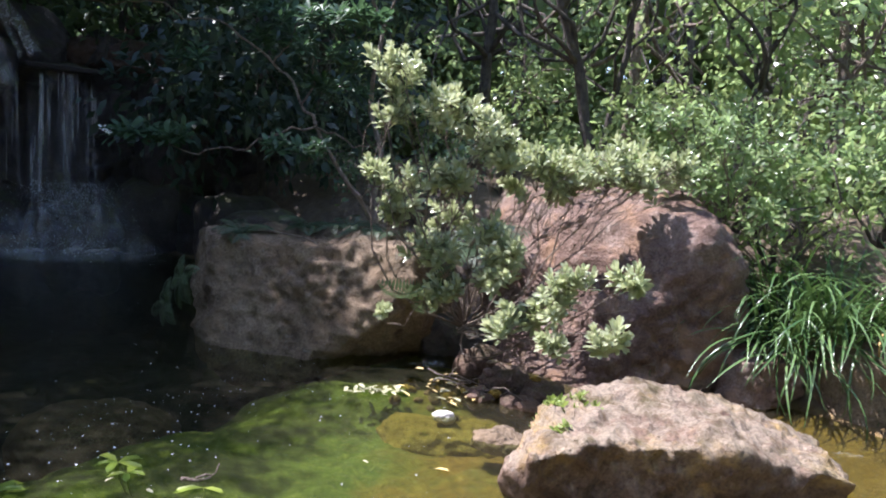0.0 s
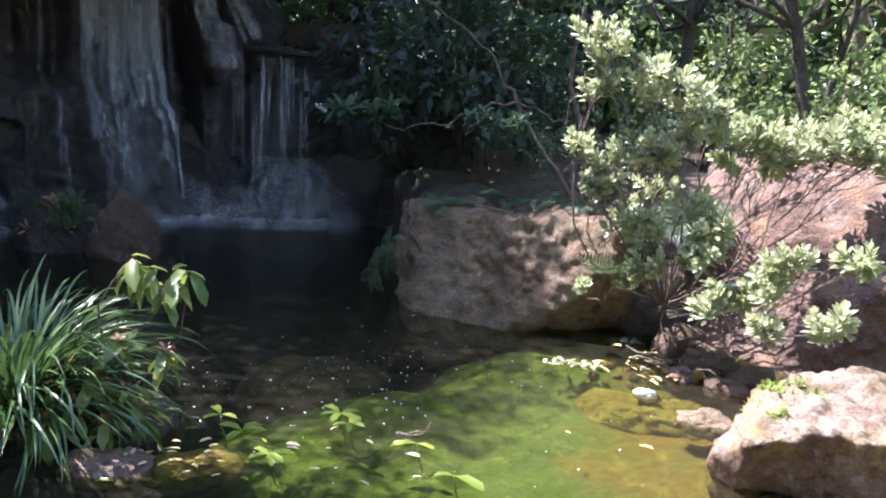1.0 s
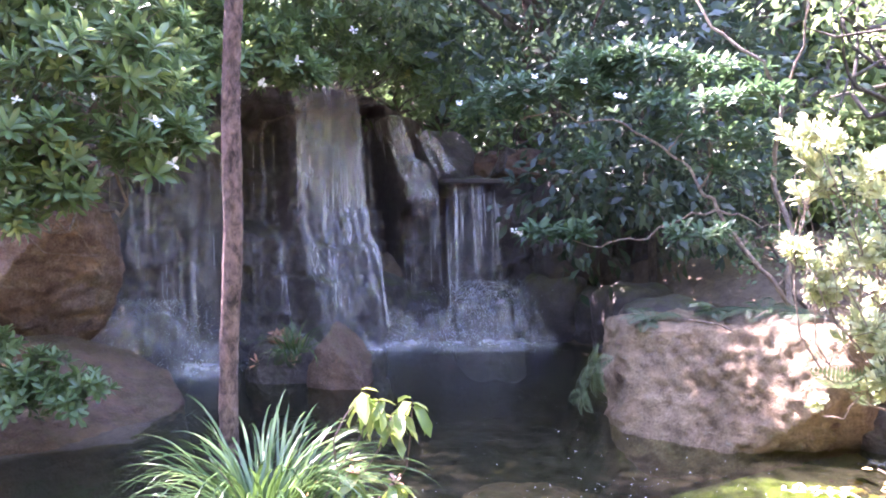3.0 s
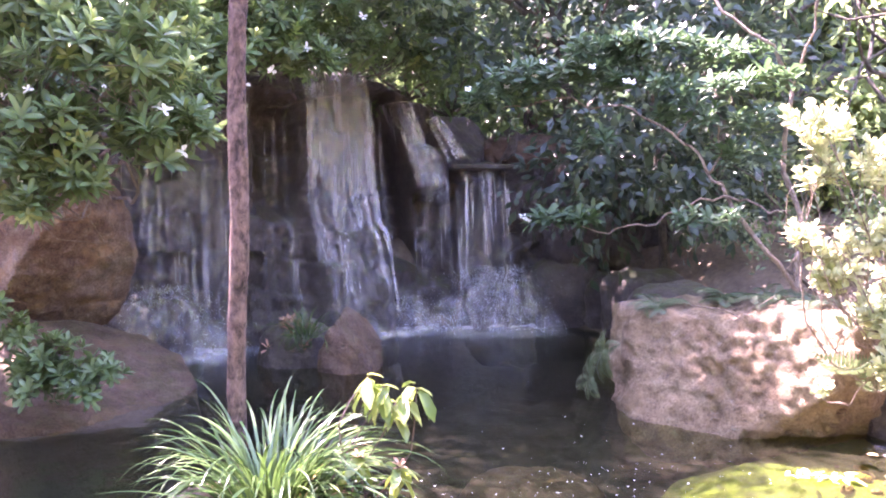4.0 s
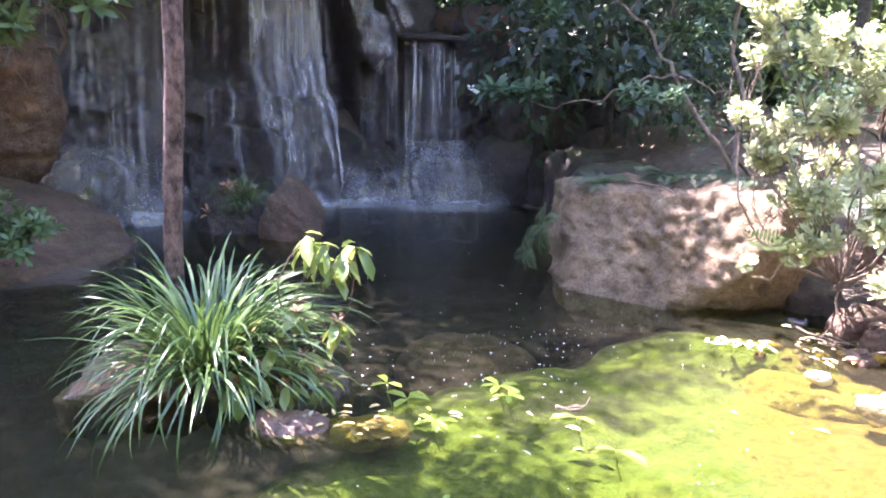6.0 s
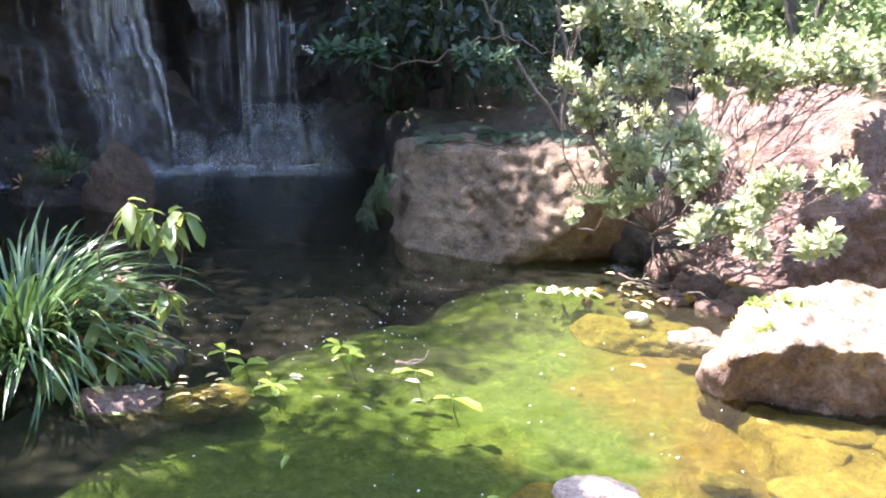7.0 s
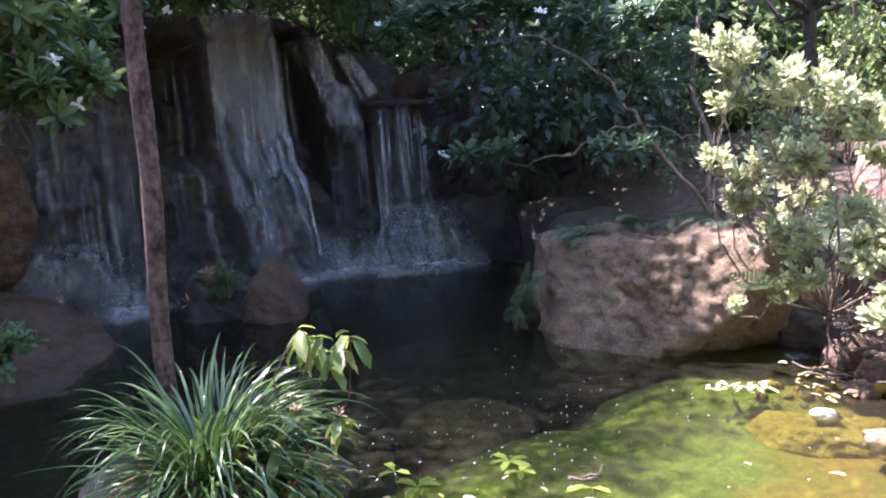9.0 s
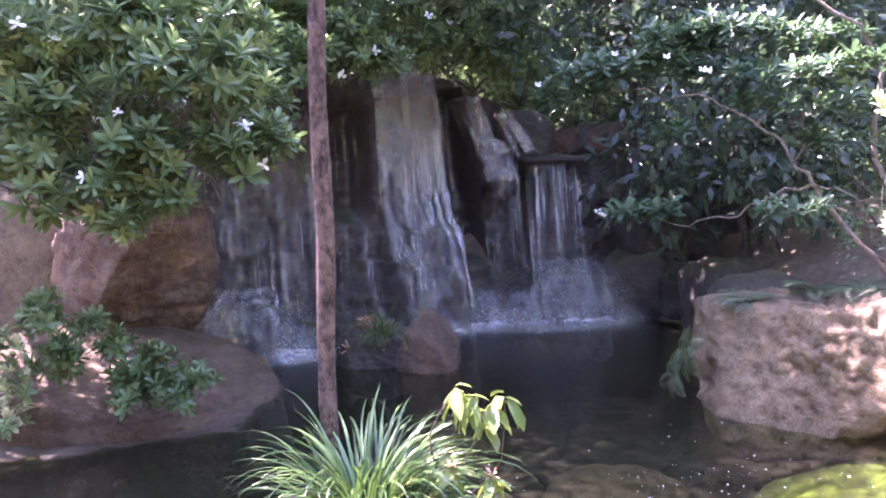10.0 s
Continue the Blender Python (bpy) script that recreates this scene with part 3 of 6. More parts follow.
def slab(name, label, rim, foot, mat, seed):
    """A boulder with a crisp broken rim: hull of its corners, split fine and roughened."""
    bm = bmesh.new()
    for p in rim + foot:
        bm.verts.new(p)
    out = bmesh.ops.convex_hull(bm, input=bm.verts)
    bmesh.ops.delete(bm, geom=list({v for v in out["geom_interior"] if isinstance(v, bmesh.types.BMVert)}), context="VERTS")
    bmesh.ops.triangulate(bm, faces=bm.faces)
    for k in range(7):
        long = [e for e in bm.edges if e.calc_length() > 0.042]
        if not long:
            break
        bmesh.ops.subdivide_edges(bm, edges=long, cuts=1)
        bmesh.ops.triangulate(bm, faces=[f for f in bm.faces if len(f.verts) > 3])
    bmesh.ops.smooth_vert(bm, verts=bm.verts, factor=0.5, use_axis_x=True, use_axis_y=True, use_axis_z=True)
    bm.normal_update()
    v = np.array([p.co[:] for p in bm.verts])
    n = np.array([p.normal[:] for p in bm.verts])
    bm.verts.index_update()
    faces = [tuple(p.index for p in f.verts) for f in bm.faces]
    bm.free()
    big = fbm(v * 3.0 + seed, 3, seed) - 0.5
    crag = np.abs(fbm(v * 9 + seed, 4, seed + 3) - 0.5)
    fine = fbm(v * 26 + seed, 3, seed + 6) - 0.5
    v = v + n * (0.13 * big + 0.10 * crag + 0.07 * fine - 0.012)[:, None]
    base = v.mean(0)
    ob = new(name, build_mesh(name, v - base, faces, mat))
    ob.location = base
    SURFACES.append(BVHTree.FromPolygons(v.tolist(), faces))
    return tagged(ob, label, "rock")


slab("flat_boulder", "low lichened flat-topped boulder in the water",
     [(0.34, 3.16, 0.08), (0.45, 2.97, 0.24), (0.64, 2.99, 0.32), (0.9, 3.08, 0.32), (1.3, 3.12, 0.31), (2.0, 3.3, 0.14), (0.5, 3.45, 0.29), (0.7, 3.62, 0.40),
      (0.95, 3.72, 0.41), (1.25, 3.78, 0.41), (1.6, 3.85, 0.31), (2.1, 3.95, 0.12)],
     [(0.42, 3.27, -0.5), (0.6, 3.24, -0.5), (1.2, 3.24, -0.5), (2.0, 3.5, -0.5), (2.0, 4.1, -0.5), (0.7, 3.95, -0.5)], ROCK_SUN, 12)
facet_boulder("small reddish block under overhanging grass", (2.18, 4.95, 0.1), [
    (-0.1, -0.98, 0.15, 2.1, 4.75, 0.1), (-0.1, -0.1, 1.0, 2.1, 4.9, 0.3), (-0.95, -0.2, 0.1, 1.96, 4.85, 0.1), (0.9, -0.4, 0.1, 2.45, 4.85, 0.1), (0.5, -0.6, -0.55, 2.3, 4.78, 0.05),
    (0.0, 1.0, 0.1, 2.2, 5.3, 0.1), (0.0, 0.0, -1.0, 2.2, 4.95, -0.3)], ROCK_PINK, 17, 0.8, detail=5)
rock("boulder", "brown shaded rock under overhanging grass", (3.0, 5.0, 0.12), (0.9, 0.8, 0.75), 19, ROCK_TAN, 4.0, (), 0.08, 15, 5, 0.4)
rock("boulder", "grey-brown boulder on the far bank", (4.2, 4.9, 0.25), (1.3, 1.0, 0.9), 23, ROCK_TAN, 4.0, (), 0.08, 5, 5, 0.4)
rock("island_rock", "dark pink-brown rock carrying the grass clump", (-2.82, 2.3, -0.05), (0.66, 0.56, 0.46), 31, ROCK_PINK, 4.0, [(-0.5, -0.2, 0.85, 0.7), (0.2, -0.8, -0.5, 0.7)], 0.08, 20, 5, 1.2)
rock("island_rock", "wet brown rock at the edge of the islet", (-2.22, 2.6, -0.08), (0.66, 0.55, 0.36), 33, ROCK_WET, 3.2, (), 0.12, 0, 5, 1.2)
rock("island_rock", "low pinkish rock with bright wet top", (-1.93, 2.27, -0.02), (0.38, 0.26, 0.13), 35, ROCK_PINK, 2.4, (), 0.2, 10, 5, 1.2)
rock("island_rock", "small yellow-green algae rock at the islet", (-1.68, 2.45, -0.055), (0.42, 0.24, 0.14), 38, ROCK_AMBER, 2.4, (), 0.1, 30, 5, 0.9)
facet_boulder("flat amber slab lying just under the water", (1.2, 2.75, -0.3), [
    (0.08, 0.0, 1.0, 0.9, 2.8, -0.035), (-0.97, -0.22, 0.25, 0.57, 2.9, -0.1), (-0.18, 0.95, 0.2, 0.9, 3.24, -0.1), (0.2, -0.95, 0.2, 1.2, 2.2, -0.2), (1.0, 0.1, 0.1, 2.3, 2.8, -0.2), (0.0, 0.0, -1.0, 1.2, 2.8, -0.6),
    (-0.75, 0.6, 0.3, 0.62, 3.2, -0.1)], ROCK_BED, 41, 0.75, 30.0, name="sunken_rock")
facet_boulder("round amber stone lying under water at the near edge", (-0.03, 2.0, -0.25), [
    (0.05, 0.1, 1.0, -0.05, 2.05, -0.03), (0.1, 0.8, 0.6, -0.02, 2.36, -0.1), (-0.8, 0.2, 0.5, -0.38, 2.05, -0.1), (0.85, 0.3, 0.45, 0.34, 2.1, -0.1), (0.0, -1.0, 0.2, 0.0, 1.7, -0.1), (0.0, 0.0, -1.0, 0.0, 2.0, -0.5)],
    ROCK_BED, 40, 0.5, 9.0, 5, "sunken_rock")
rock("near_stone", "pale dry top of a stone at the near edge", (-0.04, 2.14, -0.01), (0.3, 0.26, 0.13), 39, ROCK_PALE, 2.6, (), 0.12, 10, 5, 0.6)
for k, (x, y, z, w, q) in enumerate([(0.72, 2.5, -0.05, 0.34, 20), (0.98, 2.42, -0.04, 0.3, -15), (0.86, 2.98, -0.03, 0.36, 5), (1.2, 2.95, -0.035, 0.42, 30), (0.78, 2.75, -0.035, 0.28, 60), (1.15, 2.62, -0.035, 0.4, -30), (1.45, 2.75, -0.045, 0.4, 10), (0.42, 2.62, -0.13, 0.2, 0)]):
    rock("sunken_rock", "flat amber flake lying on the slab under the water", (x, y, z), (w, 0.62 * w, 0.05), 420 + k, ROCK_BED, 3.5, (), 0.3, q, 4, 0.3, "amber flakes on the slab")
for k, (x, y, z, w, h) in enumerate([(0.47, 4.72, 0.0, 0.36, 0.24), (0.32, 4.98, 0.03, 0.34, 0.28), (0.7, 4.55, 0.0, 0.34, 0.2), (0.3, 4.45, -0.02, 0.24, 0.12), (0.55, 4.35, -0.01, 0.26, 0.14)]):
    rock("outlet_stone", "dark brown wet stone at the foot of the boulder", (x, y, z), (w, 0.8 * w, h), 440 + k, ROCK_BANK, 3.0, (), 0.2, 40 * k, 4, 0.6, "dark stones at the outlet")
rock("sunken_rock", "dim brown round rock deep under the water", (-2.25, 4.95, -0.77), (1.1, 0.8, 0.5), 43, ROCK_BANK, 2.6, (), 0.06, 10, 5, 0.2)
rock("sunken_rock", "amber rock just breaking the water by the outlet", (0.14, 4.12, -0.16), (0.8, 0.45, 0.24), 45, ROCK_AMBER, 2.3, (), 0.22, 5, 5, 1.0)
rock("outlet_stone", "white rounded stone above the water", (0.1, 4.06, -0.01), (0.14, 0.1, 0.075), 47, SHELL, 2.1, (), 0.12, 20, 4, 0.5)
rock("outlet_stone", "pale amber stone at the foot of the flat boulder", (0.4, 3.8, -0.02), (0.32, 0.22, 0.13), 49, ROCK_TAN, 2.3, [(0.4, -0.5, 0.7, 0.8)], 0.3, 0, 5, 0.6)
# dark rock added where there is only a shaded gap
rock("outlet_stone", "dark filler rock for the shaded gap between the two boulders", (0.12, 5.5, 0.0), (0.6, 0.5, 0.5), 50, ROCK_WET, 3.5, (), 0.1, 12, 5, 0.4)
# north-west bank
rock("bank_rock", "long brown rock bank sloping into the pond", (-5.92, 3.2, -0.05), (2.85, 2.0, 1.4), 51, ROCK_BANK, 2.7, [(0.55, -0.2, 0.8, 0.6)], 0.07, 32, 6, 1.0)
rock("boulder", "smooth pink rounded boulder above the bank", (-6.42, 4.0, 1.05), (1.35, 1.1, 1.6), 53, ROCK_PINK, 2.8, [(0.72, -0.35, -0.6, 0.52)], 0.05, 20, 6, 0.1)
rock("boulder", "blocky tan boulder behind the bank shrub", (-8.2, 4.1, 0.9), (1.9, 1.3, 2.0), 55, ROCK_TAN, 4.5, (), 0.07, 15, 5, 0.5)
rock("splash_rock", "rounded dark wet rock under the ragged fall", (-6.25, 4.95, 0.1), (0.75, 0.7, 0.9), 57, ROCK_WET, 4.5, [(0.3, -0.5, 0.8, 0.9)], 0.12, 0, 5, 0.8)
rock("splash_rock", "dark wet rock mound under the ledge fall", (-3.95, 8.1, 0.0), (0.85, 0.6, 0.95), 59, ROCK_WET, 6.0, [(0.2, -0.5, 0.8, 0.95)], 0.2, 25, 5, 0.8)
rock("cascade_rock", "grey upright rock before the main fall", (-4.2, 5.4, 0.06), (0.56, 0.55, 0.98), 61, ROCK_BANK, 3.2, [(0.55, -0.2, 0.8, 0.66), (-0.7, 0.0, 0.7, 0.8)], 0.09, 25, 5, 0.8)
rock("cascade_rock", "low dark mossy rock with plants before the fall", (-4.78, 5.4, 0.0), (0.72, 0.6, 0.7), 63, ROCK_WET, 3.0, (), 0.09, 25, 5, 0.4)
rock("cascade_rock", "brown domed rock above the ledge fall", (-4.0, 8.95, 1.98), (1.15, 0.8, 0.75), 65, ROCK_BANK, 3.2, [(0.0, -0.6, -0.7, 0.6)], 0.1, 20, 5, 1.2)
for i, (x, y, z, w, h) in enumerate([(-3.3, 8.55, 0.35, 0.8, 0.9), (-2.75, 8.6, 0.25, 0.7, 0.7), (-3.15, 8.75, 1.0, 0.9, 0.7), (-2.2, 8.1, 0.3, 0.9, 0.9), (-3.2, 9.0, 1.65, 0.9, 0.7), (-1.75, 7.3, 0.3, 0.8, 0.8)]):
    rock("cascade_rock", "dark brown rock stacked beside the fall", (x, y, z), (w, 0.7, h), 70 + i, ROCK_WET, 3.8, (), 0.09, 20 + 9 * i, 4, 0.4, "rocks stacked beside the fall")




# ---- the cliff and the falls ----
LINE = np.array([(-8.6, 4.2), (-7.3, 4.75), (-6.55, 5.25), (-5.95, 5.95), (-5.5, 6.75), (-5.05, 7.4), (-4.62, 7.85), (-4.48, 7.98), (-4.03, 8.345), (-3.85, 8.49), (-3.3, 8.9), (-2.3, 8.9), (-1.4, 8.2)])
TOP = np.array([2.3, 2.45, 2.6, 2.85, 2.98, 2.95, 2.6, 1.93, 1.93, 2.35, 2.0, 1.3, -0.1])
steps = np.concatenate([[0], np.cumsum(np.hypot(*np.diff(LINE, axis=0).T))])


LEDGE = (steps[7], steps[8])


def cliff_at(s):
    """Foot of the cliff at s metres along it, its outward way and its height."""
    s = np.asarray(s, float)
    x, y = np.interp(s, steps, LINE[:, 0]), np.interp(s, steps, LINE[:, 1])
    e = 0.25
    tx = np.interp(s + e, steps, LINE[:, 0]) - np.interp(s - e, steps, LINE[:, 0])
    ty = np.interp(s + e, steps, LINE[:, 1]) - np.interp(s - e, steps, LINE[:, 1])
    n = unit(np.stack([ty, -tx], -1))
    return np.stack([x, y], -1), n, np.interp(s, steps, TOP)


def band(a, lo, hi, edge):
    return smooth(a, lo - edge, lo + edge) * (1 - smooth(a, hi - edge, hi + edge))


def cliff_bulge(s, z):
    """How far the face stands out of the plane at height z: stacked blocks, dark clefts and the buttress of the main fall."""
    s, z = np.broadcast_arrays(np.asarray(s, float), np.asarray(z, float))
    p = np.stack([s * 1.0, z * 0.9, 0 * s], -1)
    big = fbm(p * 0.9, 3, 77) - 0.5
    ribs = fbm(np.stack([s * 2.4, z * 0.45, 0 * s], -1), 4, 79) - 0.5
    fine = fbm(p * 6, 4, 81) - 0.5 + 0.45 * (fbm(p * 15, 3, 87) - 0.5)
    # blocks: each course of stones stands out by its own amount
    course = np.floor(z * 2.6 + 1.4 * fbm(np.stack([s * 1.3, 0 * s, 0 * s], -1), 2, 83))
    stone = np.floor(s * 1.9 + 0.57 * course + 0.5 * fbm(p * 2, 2, 84))
    block = vnoise(np.stack([stone * 1.37 + 0.5, course * 2.11 + 0.5, 0 * s], -1), 86) - 0.5
    out = 0.35 * big + 0.4 * ribs + 0.2 * fine + 0.26 * block - 0.09 * z - 0.04 * course + 0.16
    lean = 0.13 * (1.6 - z)
    out = out + 0.28 * band(s, 3.95, 4.78 + 0.5 * lean, 0.1) * (0.35 + 0.9 * smooth(-z, -1.5, -0.2))
    out = out - 0.75 * band(s, 4.9 + 0.2 * lean, 5.22 + lean, 0.07) * band(z, 0.75, 2.8, 0.12)
    out = out - 0.5 * band(s, 3.45, 3.85, 0.07) * band(z, 1.35, 2.6, 0.12)
    out = out + 0.3 * band(s, 5.28, 5.7, 0.08) * band(z, 1.62, 2.15, 0.06) - 0.3 * band(s, 5.3, 5.75, 0.1) * band(z, 0.5, 1.55, 0.08)
    shelf = band(s, LEDGE[0], LEDGE[1], 0.1)
    return out * (1 - 0.75 * shelf) + shelf * (-0.2 + 0.3 * smooth(z, 1.74, 1.86) - 0.12 * band(z, 0.7, 1.6, 0.2))


ns, nz = 430, 130
S = np.linspace(0, steps[-1], ns)
base, outw, high = cliff_at(S)
rows = []
for k in range(nz):
    z = -0.9 + (high + 0.9) * k / (nz - 1)
    b = cliff_bulge(S, z)
    rows.append(np.concatenate([base + outw * b[:, None], z[:, None]], 1))
tb = rows[-1]
for q, dz in ((0.35, 0.08), (0.9, 0.12), (1.6, 0.05), (1.7, -1.4), (1.75, -3.8)):
    rows.append(np.concatenate([tb[:, :2] - outw * q, (high + dz + 0.12 * (fbm(np.stack([S * 2, 0 * S + q * 3, 0 * S], -1), 3, 85) - 0.5))[:, None]], 1))
verts = np.concatenate(rows)
nr = len(rows)
cq = np.array([(k * ns + i, k * ns + i + 1, (k + 1) * ns + i + 1, (k + 1) * ns + i) for k in range(nr - 1) for i in range(ns - 1)])
tagged(new("cliff", build_mesh("cliff", verts, cq, ROCK_WET)), "dark wet layered rock cliff of a garden waterfall", "cliff", kind="structure")


def veil(label, at, size, seed, turn, n=150):
    """Thin broken jets of white water thrown about a mound."""
    r2 = np.random.default_rng(seed)
    verts, faces = [], []
    for i in range(n):
        a = r2.uniform(-2.9, 0.9)
        lo = r2.uniform(0.0, 0.9)
        hi = min(1.6, lo + r2.uniform(0.3, 1.0))
        w = r2.uniform(0.012, 0.06)
        k = len(verts)
        far, lift = r2.uniform(0.72, 1.18), r2.uniform(-0.12, 0.16)
        for s in np.linspace(lo, hi, 9):
            q9 = (s - lo) / (hi - lo)
            for q in (-0.5, 0.0, 0.5):
                b = a + q * w / 0.45 * math.sin(math.pi * (0.1 + 0.85 * q9)) + 0.07 * math.sin(5 * s + i)
                g = far * (1.0 + (0.02 if q == 0 else 0) + lift * math.sin(3 * s + i))
                dx, dy, dz = math.sin(s) * math.cos(b), math.sin(s) * math.sin(b), math.cos(s)
                g /= (abs(dx)**3 + abs(dy)**3 + abs(dz)**3) ** (1 / 3)
                verts.append((g * size[0] / 2 * dx, g * size[1] / 2 * dy, g * size[2] / 2 * dz))
        for r in range(8):
            for j in (0, 1):
                p = k + r * 3 + j
                faces.append((p, p + 1, p + 4, p + 3))
    ob = new("white_water", build_mesh("white_water", verts, faces, SPRAY))
    ob.matrix_basis = pose(at[0], at[1], at[2], 0, 0, turn)
    return tagged(ob, label, "white water", "churned water below the falls", "structure")


def on_face(s, z, out):
    b2, n2, _ = cliff_at(s)
    return np.concatenate([b2 + n2 * np.asarray(out)[:, None], np.asarray(z)[:, None]], 1)


def film(fall, top, foot, z_top, z_foot, mat, out=0.05, nu=26, nv=44, throw=0.0, ragged=0.0):
    """A continuous sheet of water over the stones, from (s, s) at its lip to (s, s) at its foot."""
    v = np.linspace(0, 1, nv)
    cols = []
    for u in np.linspace(0, 1, nu):
        s = (top[0] + (top[1] - top[0]) * u) * (1 - v) + (foot[0] + (foot[1] - foot[0]) * u) * v
        low = z_foot + ragged * (float(fbm([(7.0 * u, 0.3, z_foot)], 3, 44)[0]) - 0.5)
        z = z_top + (low - z_top) * v
        bl = np.mean([cliff_bulge(s + e, z) for e in (-0.06, 0, 0.06)], 0)
        bl = 0.55 * np.maximum.accumulate(bl) + 0.45 * bl if not throw else np.maximum(bl, bl[0] + throw * np.sqrt(v))
        cols.append(on_face(s, z, bl + out))
    f = [(i * nv + j, (i + 1) * nv + j, (i + 1) * nv + j + 1, i * nv + j + 1) for i in range(nu - 1) for j in range(nv - 1)]
    return part("film", np.concatenate(cols), f, mat, fall, "thin veil of falling water")


def strands(fall, n, top, foot, z_top, z_foot, seed, mat, wide=(0.006, 0.03), out=0.08, full=0.5, throw=0.0, cling=0.5, least=0.25):
    """Single ropes of water, each thinning out at its end."""
    r2 = np.random.default_rng(seed)
    for i in range(n):
        u = r2.uniform()
        a = 0.0 if r2.uniform() < full else r2.uniform(0.05, 0.6)
        b = min(1.0, a + r2.uniform(least, 1.0))
        t = np.linspace(a, b, 20)
        w = r2.uniform(*wide)
        s = (top[0] + (top[1] - top[0]) * u) * (1 - t) + (foot[0] + (foot[1] - foot[0]) * u) * t + 0.025 * np.sin(4 * t + r2.uniform(0, 6)) * t
        z = z_top + (z_foot - z_top) * t + r2.uniform(-0.02, 0.02)
        bl = cliff_bulge(s, z)
        bl = cling * bl + (1 - cling) * np.maximum.accumulate(bl) if not throw else np.maximum(bl, bl[0] + throw * np.sqrt(t - a))
        taper = np.sin(np.pi * np.clip(0.12 + 0.86 * np.linspace(0, 1, 20), 0, 1)) ** 0.6
        col = [on_face(s + q * w * taper, z, bl + out + (0.012 if q == 0 else 0)) for q in (-0.5, 0, 0.5)]
        f = [(k * 3 + j, k * 3 + j + 1, k * 3 + j + 4, k * 3 + j + 3) for k in range(19) for j in (0, 1)]
        part("strand", np.stack(col, 1).reshape(-1, 3), f, mat, fall)


def fall_thing(s, label):
    foot_at, _, _ = cliff_at(np.array([s]))
    return thing("waterfall", (float(foot_at[0, 0]), float(foot_at[0, 1]), 0.0), label, "waterfall", "falls of the cascade", "structure")


main_fall = fall_thing(4.4, "broad white fall over the highest lip")
film(main_fall, (3.95, 4.78), (3.98, 4.82), 2.99, 1.5, VEIL, 0.075, 60, ragged=2.2)
film(main_fall, (4.0, 4.78), (4.0, 4.92), 2.6, 0.0, FALL, 0.05, 34, 60)
strands(main_fall, 30, (3.95, 4.78), (3.95, 4.95), 3.0, 0.0, 15, THREAD, (0.008, 0.05), 0.09)
strands(main_fall, 14, (3.95, 4.78), (3.95, 4.95), 3.0, 0.0, 35, STRAND, (0.006, 0.018), 0.1, least=0.15)
strands(main_fall, 12, (4.62, 4.76), (4.68, 4.92), 2.4, 0.0, 16, STRAND, (0.015, 0.05), 0.1, full=0.8, least=0.6)
strands(main_fall, 9, (3.97, 4.05), (4.1, 4.5), 1.5, 0.1, 17, STRAND, (0.012, 0.03), 0.08)
cleft_fall = fall_thing(5.0, "single thin rope of water in the dark cleft")
strands(cleft_fall, 4, (4.93, 5.0), (4.95, 5.06), 2.7, 0.5, 18, STRAND, (0.008, 0.02), 0.42, full=1.0, cling=0.1, least=0.8)
side_fall = fall_thing(5.45, "ragged fall sliding over a jutting stone")
film(side_fall, (5.03, 5.27), (5.3, 5.68), 2.72, 1.6, VEIL, 0.06, 40, 26, ragged=0.7)
strands(side_fall, 22, (5.05, 5.28), (5.3, 5.7), 2.72, 1.7, 19, STRAND, (0.008, 0.03), 0.08)
strands(side_fall, 20, (5.3, 5.68), (5.33, 5.7), 1.85, 0.35, 20, STRAND, (0.006, 0.026), 0.05, full=0.7, throw=0.05)
ledge_fall = fall_thing(6.15, "clear curtain falling free from a flat ledge")
film(ledge_fall, (LEDGE[0] + 0.02, LEDGE[1] + 0.1), (LEDGE[0], LEDGE[1] + 0.18), 1.93, 0.0, FALL_THIN, 0.04, 20, 30, 0.16)
strands(ledge_fall, 26, (LEDGE[0] + 0.02, LEDGE[1] + 0.1), (LEDGE[0], LEDGE[1] + 0.18), 1.93, 0.0, 7, STRAND, (0.008, 0.045), 0.05, full=0.85, throw=0.16)
ragged_fall = fall_thing(2.5, "wide ragged fall over the dark rocks")
film(ragged_fall, (1.85, 3.2), (1.85, 3.2), 2.7, 0.0, FALL_THIN, 0.05, 44, 50)
strands(ragged_fall, 60, (1.85, 3.2), (1.85, 3.2), 2.7, 0.0, 8, THREAD, (0.006, 0.04), 0.07, full=0.25, least=0.12)
strands(ragged_fall, 9, (1.85, 3.2), (1.85, 3.2), 2.7, 0.0, 28, STRAND, (0.005, 0.016), 0.09, full=0.6, least=0.15)
strands(ragged_fall, 16, (3.2, 3.9), (3.2, 3.9), 2.8, 0.2, 9, THREAD, (0.006, 0.025), 0.06, full=0.4)


